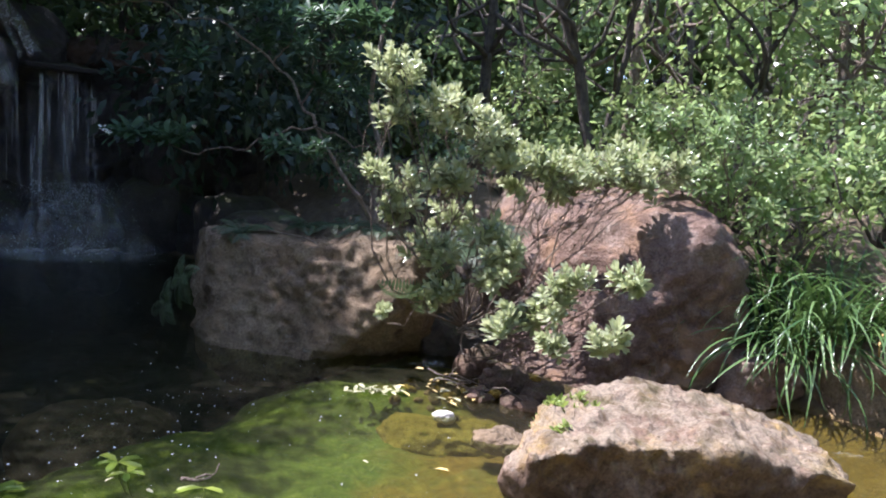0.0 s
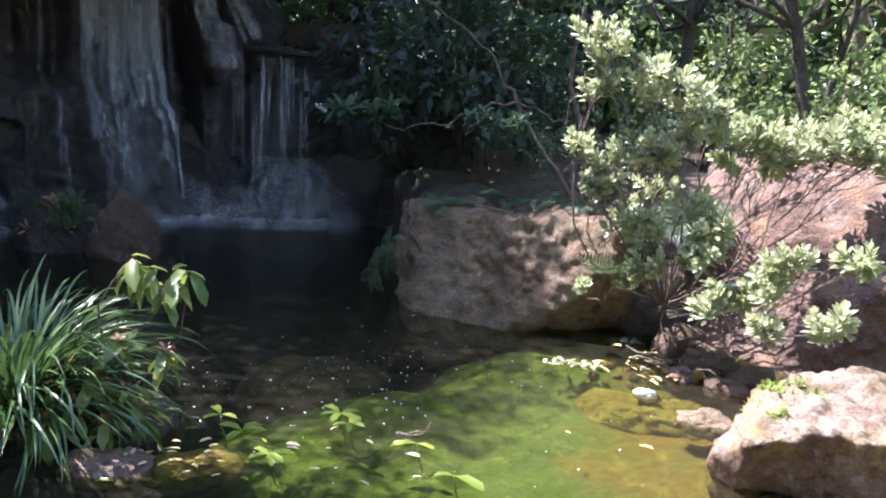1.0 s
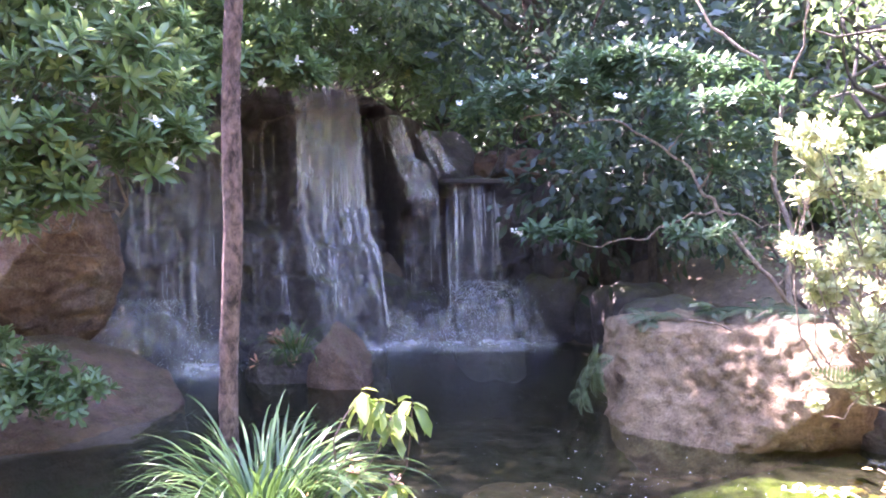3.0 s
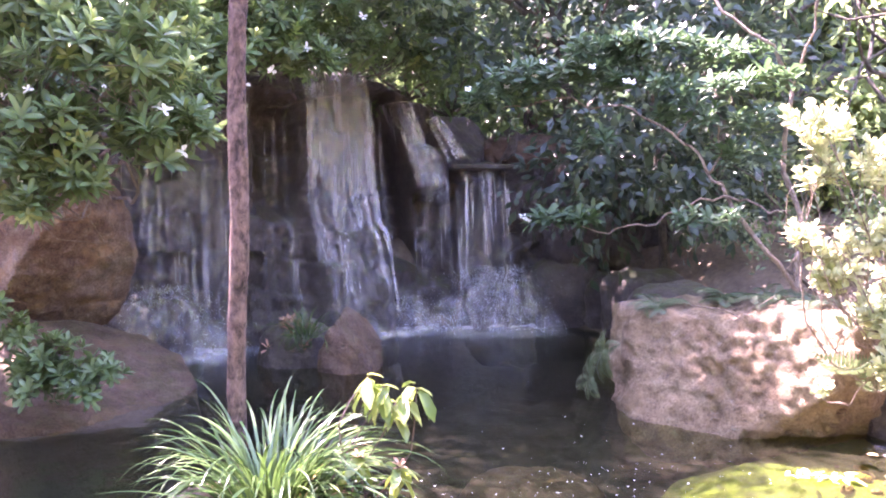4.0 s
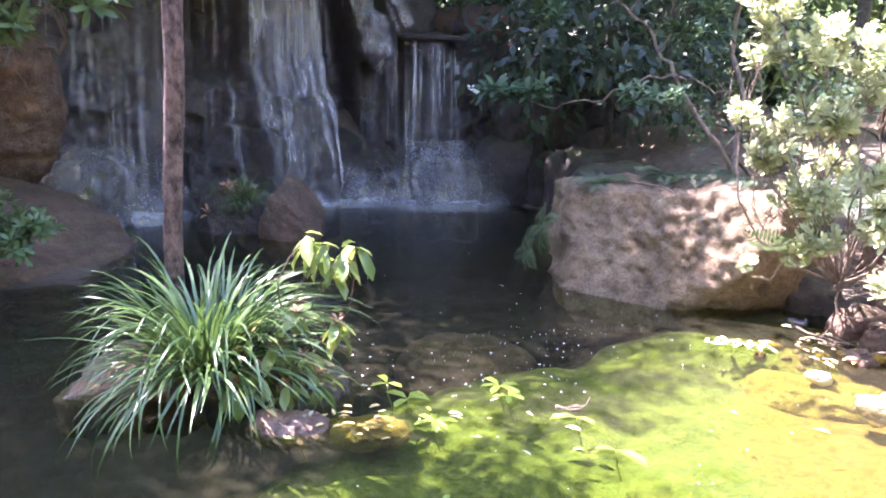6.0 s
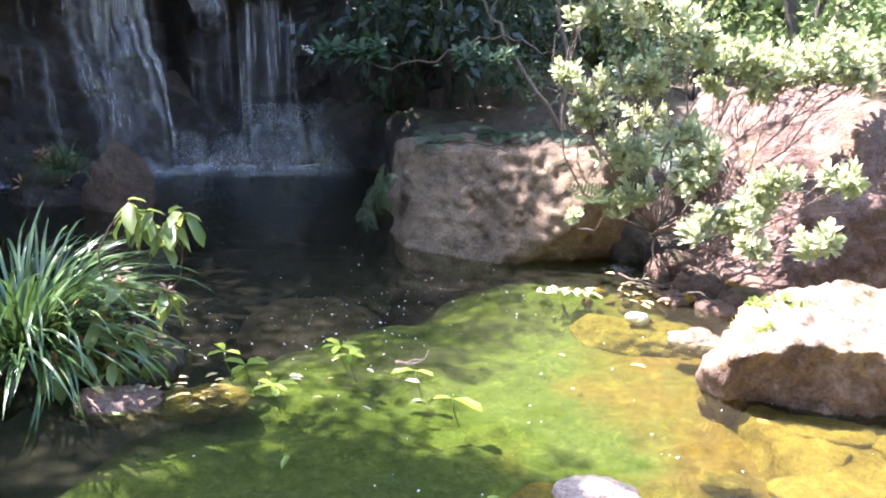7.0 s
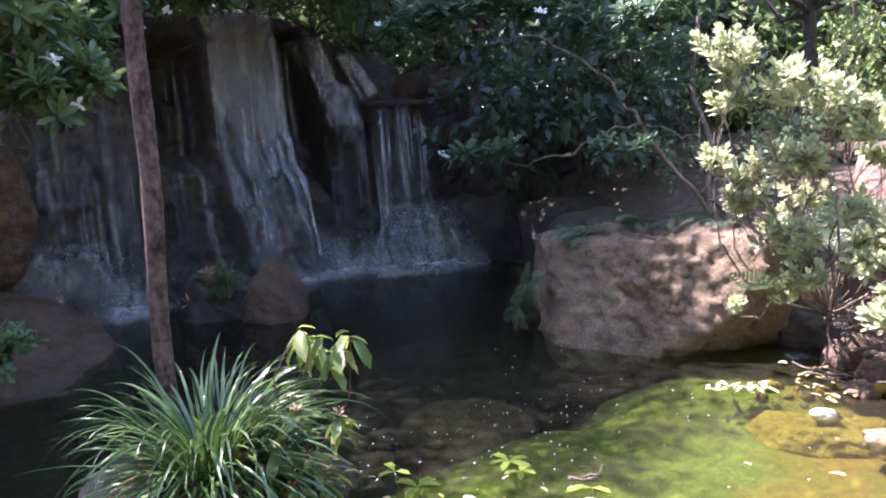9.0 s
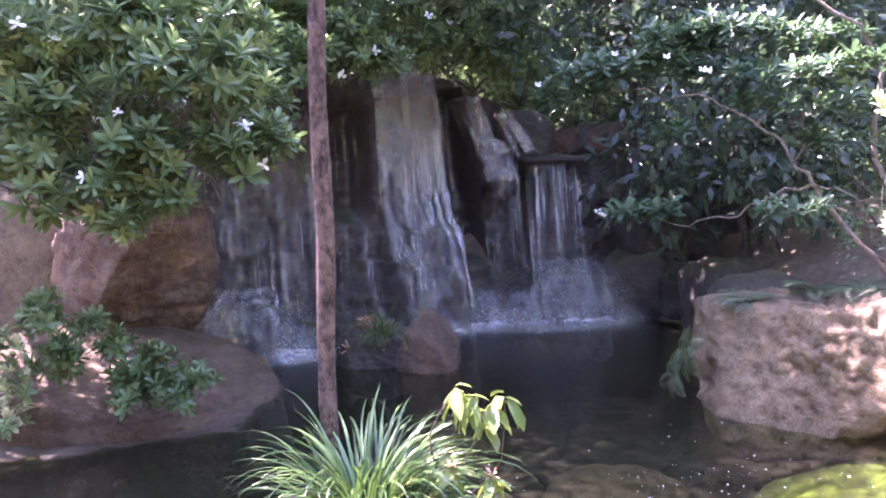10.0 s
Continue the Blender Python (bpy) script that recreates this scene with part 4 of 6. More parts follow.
def spray(name, label, at, size, seed, mat=None):
    """Churned white water where a fall lands: a low broken mound of small ridges."""
    gxs, gys = np.linspace(-1, 1, 50), np.linspace(-1, 1, 26)
    X, Y = np.meshgrid(gxs, gys)
    r = np.clip(1 - X**2 - Y**2, 0, None)
    p = np.stack([X.ravel() * 6, Y.ravel() * 4, 0 * X.ravel() + seed], -1)
    Z = (r**0.7 * (0.05 + 1.9 * fbm(p, 4, seed).reshape(X.shape) ** 1.6)) * size[2] - 0.02
    v = np.stack([X * size[0], Y * size[1], Z], -1).reshape(-1, 3)
    f = [(j * 50 + i, j * 50 + i + 1, (j + 1) * 50 + i + 1, (j + 1) * 50 + i) for j in range(25) for i in range(49)]
    ob = new(name, build_mesh(name, v, f, mat or FROTH))
    ob.matrix_basis = pose(at[0], at[1], at[2], 0, 0, at[3])
    return tagged(ob, label, "white water", "churned water below the falls", "structure")


rock("ledge_stone", "thin flat stone from which the clear curtain falls", (-4.24, 8.21, 1.895), (0.78, 0.5, 0.07), 91, ROCK_WET, 5.0, (), 0.12, 39, 5, 0.2)
veil("veil of white water over the mound below the ledge", (-3.93, 8.05, 0.0), (1.05, 0.8, 1.12), 59, 25, 260)
veil("veil of water over the rock below the ragged fall", (-6.22, 4.93, 0.1), (0.85, 0.8, 1.0), 57, 0, 200)
spray("white_water", "churned white water below the main fall", (-4.75, 6.98, 0.0, 48), (1.0, 0.34, 0.09), 3)
spray("white_water", "churned white water below the ledge fall", (-3.8, 7.75, 0.0, 34), (1.05, 0.32, 0.08), 4)
spray("white_water", "churned white water below the ragged fall", (-5.85, 5.0, 0.0, 45), (0.9, 0.36, 0.1), 5)

spray("white_water", "fine mist thrown up below the ledge fall", (-3.8, 7.75, 0.0, 34), (0.85, 0.4, 0.75), 6, MIST)
spray("white_water", "fine mist thrown up below the ragged fall", (-6.05, 4.9, 0.0, 40), (0.8, 0.4, 0.7), 7, MIST)
spray("white_water", "fine mist thrown up below the main fall", (-4.85, 7.02, 0.0, 48), (0.7, 0.3, 0.5), 8, MIST)


def droplets(label, at, size, n, seed):
    """Fine drops thrown up where a fall lands, thick low down and thin above."""
    r2 = np.random.default_rng(seed)
    h = r2.uniform(0, 1, n) ** 1.4
    x, y = r2.normal(0, 0.42, n) * (1 - 0.4 * h), r2.normal(0, 0.4, n) * (1 - 0.4 * h)
    c, q = math.cos(radians(at[3])), math.sin(radians(at[3]))
    P = np.stack([at[0] + size[0] * (c * x) - size[1] * q * y, at[1] + size[0] * (q * x) + size[1] * c * y, at[2] + size[2] * h], 1)
    r = r2.uniform(0.001, 0.0034, n)
    tall = r * r2.uniform(1.0, 3.5, n)
    corner = np.array([(1, 0, 0), (-0.5, 0.87, 0), (-0.5, -0.87, 0), (0, 0, 1), (0, 0, -1)])
    v = P[:, None, :] + corner[None] * np.stack([r, r, tall], 1)[:, None, :]
    f = [tuple(k + i for i in t) for k in range(0, 5 * n, 5) for t in ((0, 1, 3), (1, 2, 3), (2, 0, 3), (1, 0, 4), (2, 1, 4), (0, 2, 4))]
    tagged(new("water_drops", build_mesh("water_drops", v.reshape(-1, 3) - P.mean(0), f, FOAM)), label, "water drops", kind="stuff").location = P.mean(0)


droplets("fine drops leaping from the mound below the ledge", (-3.95, 7.95, 0.0, 34), (0.85, 0.7, 0.72), 7000, 61)
droplets("fine drops leaping below the ragged fall", (-6.15, 4.95, 0.0, 40), (0.95, 0.6, 0.7), 3400, 62)
droplets("fine drops leaping below the main fall", (-4.95, 7.1, 0.0, 48), (1.1, 0.4, 0.4), 3000, 63)


def chute():
    """A short pale run of water sliding down a tilted rock onto the ledge."""
    rock("cascade_rock", "tilted wet rock carrying a slide of water", (-4.68, 8.3, 2.12), (0.75, 0.6, 0.85), 95, ROCK_WET, 4.0, [(0.7, -0.35, 0.62, 0.62)], 0.05, 0, 5, 0.4)
    fall = thing("waterfall", (-4.43, 8.0, 1.95), "pale slide of water running down onto the ledge", "waterfall", "falls of the cascade", "structure")
    r2 = np.random.default_rng(97)
    for k in range(9):
        o = r2.uniform(-0.09, 0.09)
        w = r2.uniform(0.012, 0.035)
        vs = []
        for s in np.linspace(r2.uniform(0, 0.15), 1, 10):
            x, z = -4.85 + 0.42 * s + o * (0.5 + 0.6 * s), 2.49 - 0.5 * s**1.6 + 0.5 * o
            y = 7.98 + 0.05 * math.sin(4 * s + k) - 0.04 * s
            vs += [(x - w, y + 0.01, z - 0.6 * w), (x, y - 0.01, z), (x + w, y + 0.01, z + 0.6 * w)]
        part("strand", vs, [(i * 3 + j, i * 3 + j + 1, i * 3 + j + 4, i * 3 + j + 3) for i in range(9) for j in (0, 1)], CHUTE, fall)


chute()


# ---- shrubs ----
def whorl_meshes(name, mat, n, length, width, count=4, spread=(25, 85), seed=0, stem=0.35, curl=0.2):
    return [build_mesh(name, *rosette(n, length, width, seed + i, spread, 0.3, curl, stem), mat, True) for i in range(count)]


def shrub(name, label, root, clumps, meshes, bark, seed, per=9, thick=0.02, flowers=0, flower_size=0.035, group="", twig_every=2, lean=(0, 0, 0.8), category="shrub", bow=0.10):
    """Limbs from the root to clumps (x, y, z, radius); whorls of leaves on short twigs within each clump."""
    r2 = np.random.default_rng(seed)
    top = thing(name, root, label, category, group)
    lo = Vector(root)
    for k, (x, y, z, r) in enumerate(clumps):
        limb = bent(root, (x, y, z), seed * 31 + k, bow, 8)
        length = np.linalg.norm(np.array((x, y, z)) - np.array(root))
        bough = part("branch", *tube(limb, list(np.linspace(thick * (0.6 + 0.25 * length), thick * 0.3, 8)), 6, k, 0.1), bark, top)
        n = max(2, int(per * (r / 0.15) ** 1.5))
        tw = []
        for i in range(n):
            o = unit(r2.normal(0, 1, 3)) * r * r2.uniform(0.35, 1.05)
            p = np.array((x, y, z)) + o * (1.15, 1.15, 0.85)
            way = unit(unit(o) * 0.8 + np.array(lean) + r2.normal(0, 0.25, 3))
            ob = new("sprig", meshes[r2.integers(len(meshes))])
            ob.parent = bough
            ob.matrix_basis = Matrix.Translation(Vector(p) - lo) @ turn_to(way, r2.uniform(0, 6.28)) @ Matrix.Scale(r2.uniform(0.75, 1.15), 4)
            if i % twig_every == 0:
                j = limb[r2.integers(4, 8)]
                tw.append(tube(bent(j, p, seed + 7 * i + k, 0.12, 5), list(np.linspace(thick * 0.32, thick * 0.15, 5)), 5))
        if tw:
            part("twig", *join(tw), bark, bough)
    for i in range(flowers):
        x, y, z, r = clumps[r2.integers(len(clumps))]
        o = unit(r2.normal(0, 1, 3) + (0.3, -0.7, 0.5)) * r * 1.05
        ob = new("blossom", FLOWER)
        ob.parent = top
        ob.matrix_basis = Matrix.Translation(Vector((x, y, z)) + Vector(o) - lo) @ turn_to(unit(o + np.array((0.2, -0.3, 0.3))), r2.uniform(0, 6)) @ Matrix.Scale(r2.uniform(0.7, 1.2) * flower_size / 0.035, 4)
        tagged(ob, "white six-petalled blossom")
    return top


FLOWER = build_mesh("blossom", *rosette(6, 0.035, 0.02, 5, (60, 80), 0.2, 0.1), PETAL)
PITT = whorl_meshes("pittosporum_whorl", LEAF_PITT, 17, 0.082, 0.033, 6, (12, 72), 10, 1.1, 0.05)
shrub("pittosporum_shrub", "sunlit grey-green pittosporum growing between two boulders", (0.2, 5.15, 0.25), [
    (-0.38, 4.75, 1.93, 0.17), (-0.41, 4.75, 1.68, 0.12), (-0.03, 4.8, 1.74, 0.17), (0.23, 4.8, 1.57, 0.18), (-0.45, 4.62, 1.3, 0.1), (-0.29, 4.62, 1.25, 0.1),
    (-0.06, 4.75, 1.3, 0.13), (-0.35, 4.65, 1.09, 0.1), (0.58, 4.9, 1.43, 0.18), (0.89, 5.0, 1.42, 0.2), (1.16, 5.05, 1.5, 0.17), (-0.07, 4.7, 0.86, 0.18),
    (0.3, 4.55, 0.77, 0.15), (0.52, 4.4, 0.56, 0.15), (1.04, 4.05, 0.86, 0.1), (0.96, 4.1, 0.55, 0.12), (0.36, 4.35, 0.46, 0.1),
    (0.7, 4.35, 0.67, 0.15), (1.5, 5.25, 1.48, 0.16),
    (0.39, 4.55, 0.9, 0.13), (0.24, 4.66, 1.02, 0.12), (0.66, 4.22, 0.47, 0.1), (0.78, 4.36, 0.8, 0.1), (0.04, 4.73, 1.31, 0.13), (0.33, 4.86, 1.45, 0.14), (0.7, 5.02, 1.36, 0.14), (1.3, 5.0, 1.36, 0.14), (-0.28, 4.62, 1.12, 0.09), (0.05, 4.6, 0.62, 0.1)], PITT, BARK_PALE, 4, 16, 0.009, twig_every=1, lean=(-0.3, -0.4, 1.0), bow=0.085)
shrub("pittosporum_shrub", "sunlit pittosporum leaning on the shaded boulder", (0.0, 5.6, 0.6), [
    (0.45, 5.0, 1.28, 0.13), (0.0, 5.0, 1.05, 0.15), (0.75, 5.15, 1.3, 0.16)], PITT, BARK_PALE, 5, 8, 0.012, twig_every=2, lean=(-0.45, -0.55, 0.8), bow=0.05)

shrub("pittosporum_shrub", "small pittosporum shoot beside the shaded boulder", (-0.2, 4.8, 0.3), [(-0.37, 4.72, 0.43, 0.05), (-0.08, 4.72, 0.55, 0.08)], PITT, BARK_PALE, 14, 12, 0.008, lean=(-0.3, -0.7, 0.6))

GARD = whorl_meshes("young_gardenia_whorl", LEAF_LIME, 10, 0.11, 0.036, 1, (20, 75), 36) + whorl_meshes("gardenia_whorl", LEAF_GARD, 12, 0.135, 0.043, 6, (25, 85), 30)
shrub("gardenia_shrub", "dark green gardenia with white blossoms over the bank boulder", (-6.65, 4.35, 1.6), [
    (-4.75, 2.45, 2.42, 0.28), (-4.3, 2.8, 2.48, 0.28), (-4.0, 3.05, 2.4, 0.26), (-4.8, 2.3, 2.08, 0.26), (-4.45, 2.75, 1.98, 0.28), (-4.1, 3.1, 1.95, 0.26),
    (-3.92, 3.3, 2.02, 0.2), (-4.62, 2.6, 1.74, 0.24), (-4.35, 2.85, 1.68, 0.2), (-4.5, 2.6, 1.52, 0.14), (-4.85, 2.35, 1.7, 0.22), (-4.85, 2.3, 2.65, 0.28), (-4.5, 2.75, 2.75, 0.3),
    (-5.1, 2.6, 2.3, 0.3), (-5.3, 2.2, 2.0, 0.3), (-4.2, 3.3, 2.75, 0.3), (-5.3, 2.2, 2.7, 0.3)], GARD, BARK_PALE, 6, 15, 0.014, 22, 0.045, twig_every=3)
shrub("gardenia_shrub", "dark green gardenia with white blossoms above the falls", (-7.0, 6.4, 2.6), [
    (-5.2, 4.5, 2.85, 0.3), (-4.95, 4.75, 2.78, 0.28), (-4.95, 5.5, 3.0, 0.32), (-4.8, 5.75, 2.88, 0.25), (-5.1, 5.4, 3.25, 0.35), (-4.85, 6.5, 3.2, 0.33), (-4.5, 7.15, 3.12, 0.3),
    (-4.9, 4.15, 2.35, 0.26), (-5.4, 5.0, 3.2, 0.35), (-5.5, 4.3, 2.6, 0.35), (-5.0, 6.1, 3.5, 0.35), (-5.6, 4.6, 3.4, 0.35), (-4.4, 7.6, 3.5, 0.35)], GARD, BARK_GREY, 7, 15, 0.016, 18, 0.05, twig_every=3)
LOWM = whorl_meshes("bank_shrub_whorl", LEAF_GARD, 10, 0.085, 0.034, 4, (25, 85), 40)
shrub("bank_shrub", "low green shrub spreading over the brown bank", (-4.95, 2.9, 0.3), [
    (-4.62, 2.95, 0.42, 0.15), (-4.76, 2.77, 0.36, 0.16), (-4.5, 3.1, 0.42, 0.12), (-4.7, 2.9, 0.56, 0.14), (-4.52, 2.95, 0.32, 0.11), (-4.85, 2.8, 0.48, 0.14)], LOWM, BARK_GREY, 8, 26, 0.008)
shrub("bank_shrub", "sparse green shrub higher on the brown bank", (-5.3, 2.6, 0.5), [
    (-5.0, 2.5, 0.72, 0.13), (-4.97, 2.62, 0.88, 0.1), (-5.15, 2.4, 0.95, 0.17), (-5.1, 2.45, 0.6, 0.14), (-4.92, 2.75, 0.7, 0.12)], LOWM, BARK_GREY, 18, 22, 0.008)
shrub("bank_shrub", "pale green shrub catching sun on the near bank", (-5.3, 2.05, 0.25), [
    (-5.15, 2.2, 0.74, 0.14), (-5.08, 2.15, 0.5, 0.14), (-5.1, 2.12, 0.34, 0.13), (-5.4, 2.1, 0.7, 0.2)], PITT[:2] + LOWM[:2], BARK_GREY, 9, 9, 0.01)
WOODW = whorl_meshes("woodland_whorl", LEAF_WOOD, 9, 0.085, 0.034, 4, (25, 90), 70, 0.8)
shrub("woodland_shrub", "pale-branched green shrub leaning over the pink boulder", (2.25, 6.1, 0.9), [
    (1.55, 5.7, 1.5, 0.2), (1.85, 5.5, 1.42, 0.2), (1.95, 5.55, 1.75, 0.22), (2.25, 5.45, 1.55, 0.2), (1.6, 5.8, 1.85, 0.2), (2.5, 5.5, 1.3, 0.2), (2.2, 5.3, 1.2, 0.16), (2.75, 5.6, 1.6, 0.22)], WOODW, BARK_PALE, 19, 13, 0.014, lean=(-0.2, -0.3, 0.7))

# the crooked pale-branched azalea beside the cave
# leaf tone darkened in place of overhead shade
AZA = whorl_meshes("azalea_whorl", leaf_material("azalea_leaf", (0.032, 0.08, 0.04), (0.095, 0.165, 0.085), 0.34, 0.5, glow=(0.11, 0.21, 0.075)), 10, 0.12, 0.044, 4, (35, 95), 50)


def azalea():
    r2 = np.random.default_rng(55)
    root = (-0.5, 5.75, 0.75)
    top = thing("azalea_tree", root, "spreading azalea with crooked pale branches and flat leaf layers", "tree")
    lo = Vector(root)
    crotch = (-1.05, 5.8, 1.53)
    limbs = [
        ([root, (-0.67, 5.65, 1.05), (-0.85, 5.7, 1.25), (-0.98, 5.78, 1.4), crotch], 0.026, 0.02),
        ([crotch, (-1.19, 5.88, 1.69), (-1.28, 5.95, 1.86), (-1.45, 6.0, 1.98), (-1.64, 6.0, 2.12), (-1.89, 6.0, 2.27), (-2.31, 6.0, 2.36), (-2.62, 6.0, 2.34), (-2.94, 6.0, 2.32)], 0.02, 0.006),
        ([crotch, (-1.3, 5.78, 1.46), (-1.54, 5.7, 1.31), (-1.78, 5.8, 1.3), (-2.05, 5.9, 1.24), (-2.4, 5.98, 1.29)], 0.015, 0.005),
        ([crotch, (-0.9, 5.75, 1.5), (-0.74, 5.7, 1.4), (-0.6, 5.65, 1.42)], 0.014, 0.006),
        ([(-1.19, 5.88, 1.69), (-1.1, 5.9, 1.85), (-1.12, 5.9, 2.02), (-1.22, 5.95, 2.1)], 0.013, 0.006),
        ([(-1.45, 6.0, 1.98), (-1.38, 6.0, 2.1), (-1.3, 6.0, 2.2), (-1.2, 6.0, 2.45)], 0.011, 0.005),
        ([root, (-0.55, 6.0, 1.2), (-0.7, 6.25, 1.7), (-0.65, 6.3, 2.38), (-0.79, 6.3, 2.68), (-1.18, 6.3, 2.99), (-1.4, 6.4, 3.4)], 0.035, 0.014),
        ([(-0.65, 6.3, 2.38), (-0.5, 6.2, 2.75), (-0.55, 6.1, 3.2)], 0.018, 0.008)]
    for i, (p, a, b) in enumerate(limbs):
        fine = []
        for s, e in zip(p[:-1], p[1:]):
            fine += bent(s, e, 500 + 7 * i + len(fine), 0.06, 4)[:-1]
        fine.append(np.array(p[-1]))
        part("branch", *tube(fine, list(np.linspace(0.68 * a, 0.7 * b, len(fine))), 7, i, 0.12), BARK_PALE, top, "crooked pale branch")
    pads = [(-3.0, 6.0, 2.42, 0.3, 16), (-2.65, 6.0, 2.5, 0.3, 18), (-2.3, 6.0, 2.56, 0.3, 18), (-2.02, 6.2, 2.66, 0.32, 20), (-1.53, 6.1, 2.4, 0.3, 9), (-1.17, 6.0, 2.35, 0.26, 8), (-1.21, 6.0, 2.12, 0.22, 6),
            (-2.5, 6.0, 1.34, 0.2, 15), (-2.2, 5.98, 1.35, 0.2, 14), (-1.15, 5.7, 1.36, 0.24, 12), (-1.69, 6.2, 2.78, 0.35, 22), (-0.87, 5.8, 2.35, 0.3, 16), (-0.9, 5.9, 1.85, 0.22, 9),
            (-2.76, 5.9, 2.56, 0.28, 16), (-2.15, 6.05, 2.76, 0.3, 20), (-1.65, 6.18, 2.76, 0.3, 20), (-1.87, 6.17, 2.46, 0.26, 14), (-1.51, 6.28, 2.2, 0.24, 12), (-2.1, 6.15, 1.98, 0.2, 7), (-1.06, 6.3, 2.68, 0.3, 18), (-0.85, 6.35, 2.1, 0.26, 12)]
    for x, y, z, r, n in pads:
        for i in range(n):
            a, q = r2.uniform(0, 6.28), r * math.sqrt(r2.uniform())
            p = Vector((x + q * math.cos(a), y + 0.8 * q * math.sin(a), z + r2.normal(0, 0.028) + 0.05 * (1 - q / r)))
            way = unit((0.4 * math.cos(a) + r2.normal(0, 0.2), 0.4 * math.sin(a) - 0.15, 1.0))
            ob = new("sprig", AZA[r2.integers(4)])
            ob.parent = top
            ob.matrix_basis = Matrix.Translation(p - lo) @ turn_to(way, r2.uniform(0, 6.28)) @ Matrix.Scale(r2.uniform(0.8, 1.2), 4)
    for i in range(12):
        x, y, z, r, n = pads[[7, 0, 1, 2, 4, 10][i % 6]]
        ob = new("blossom", FLOWER)
        ob.parent = top
        ob.matrix_basis = Matrix.Translation(Vector((x + r2.uniform(-r, r), y - 0.7 * r, z + r2.uniform(0, 0.08))) - lo) @ turn_to((0.1, -0.7, 0.5), 0)
    return top


azalea()


# ---- trees ----
def crown_leaves(clumps, per, length, seed, fine=False, droop=0.0):
    r2 = np.random.default_rng(seed)
    P, Wy, U, L = [], [], [], []
    for x, y, z, r in clumps:
        n = int(per * (r / 0.5) ** 2)
        # sprays of leaves: several leaves share a twig end
        tips = unit(r2.normal(0, 1, (max(3, n // 7), 3))) * (r * r2.uniform(0.45, 1.05, (max(3, n // 7), 1))) * (1, 1, 0.7)
        t = tips[r2.integers(len(tips), size=n)]
        p = t + r2.normal(0, length * 0.8, (n, 3)) + (x, y, z)
        w = unit(unit(t) + r2.normal(0, 0.7, (n, 3)) + (0, 0, -droop))
        P.append(p)
        Wy.append(w)
        U.append(unit(r2.normal(0, 0.8, (n, 3)) + (-0.2, -0.25, 0.6)))
        L.append(length * r2.uniform(0.6, 1.25, n))
    L = np.concatenate(L)
    return leaf_arrays(np.concatenate(P), np.concatenate(Wy), np.concatenate(U), L, L * 0.42, 0.3, 0.15, fine)


def tree(label, at, height, crown_low, radius, seed, mat, bark, thick=0.09, lean=(0, 0), per=130, leaf=0.085, nclump=26, limbs=7, squash=1.0, droop=0.1, name="tree", offset=(0, 0)):
    r2 = np.random.default_rng(seed)
    x, y = at
    z0 = height_at(x, y) - 0.1
    top = thing(name, (x, y, z0), label, "tree")
    tip = (x + lean[0], y + lean[1], z0 + height)
    trunk = bent((x, y, z0), tip, seed, 0.035, 9)
    bole = part("trunk", *tube(trunk, list(np.linspace(thick, thick * 0.35, 9)), 9, seed, 0.08), bark, top)
    clumps = []
    cz, cx, cy = crown_low, x + offset[0], y + offset[1]
    for i in range(nclump):
        a = r2.uniform(0, 6.28)
        h = r2.uniform(0, 1)
        rr = radius * math.sqrt(r2.uniform(0.05, 1)) * (1 - 0.45 * h)
        clumps.append((cx + lean[0] * 0.6 + rr * math.cos(a), cy + lean[1] * 0.6 + rr * math.sin(a), cz + (z0 + height + 0.4 - cz) * h * squash, r2.uniform(0.35, 0.7)))
    for i in range(limbs):
        s = trunk[r2.integers(3, 8)]
        e = clumps[r2.integers(nclump)][:3]
        part("limb", *tube(bent(s, e, seed * 13 + i, 0.12, 7), list(np.linspace(thick * 0.4, thick * 0.1, 7)), 6, i, 0.1), bark, bole)
    part("crown", *crown_leaves(clumps, per, leaf, seed, droop=droop), mat, top)
    return top


# the slim red-barked tree beside the islet
slim = thing("slim_tree", (-2.77, 2.54, -0.12), "slim tree with flaking red-brown bark beside the grass clump", "tree")
slim_pts = [(-2.80 + 0.006 * math.sin(1.3 * k) + 0.006 * k, 2.52 + 0.006 * math.cos(1.1 * k) + 0.004 * k, -0.12 + 0.26 * k) for k in range(27)]
fine_pts = [np.array(slim_pts[k]) * (1 - s) + np.array(slim_pts[k + 1]) * s for k in range(26) for s in (0, 0.125, 0.25, 0.375, 0.5, 0.625, 0.75, 0.875)]
knots = fbm(np.array([(0.0, 0.0, 0.17 * k) for k in range(208)]), 3, 5) - 0.5
part("trunk", *tube(fine_pts, [(0.047 - 0.00006 * k) * (1 + 0.22 * knots[k]) for k in range(208)], 18, 2, 0.05), BARK_RED, slim)
slim_cl = [(-2.77 + 1.1 * math.cos(a) * q, 2.54 + 1.1 * math.sin(a) * q, 6.4 + h, 0.5) for a, q, h in ((0, 1, 0), (1.1, 0.9, 0.3), (2.3, 1, 0.1), (3.4, 0.8, 0.4), (4.4, 1.0, 0.0), (5.4, 0.7, 0.5), (0.6, 0.3, 0.9))]
for i, c in enumerate(slim_cl):
    part("limb", *tube(bent(slim_pts[22 + i % 4], c[:3], 900 + i, 0.1, 6), list(np.linspace(0.025, 0.008, 6)), 6), BARK_RED, slim)
part("crown", *crown_leaves(slim_cl, 110, 0.09, 61), LEAF_WOOD, slim)

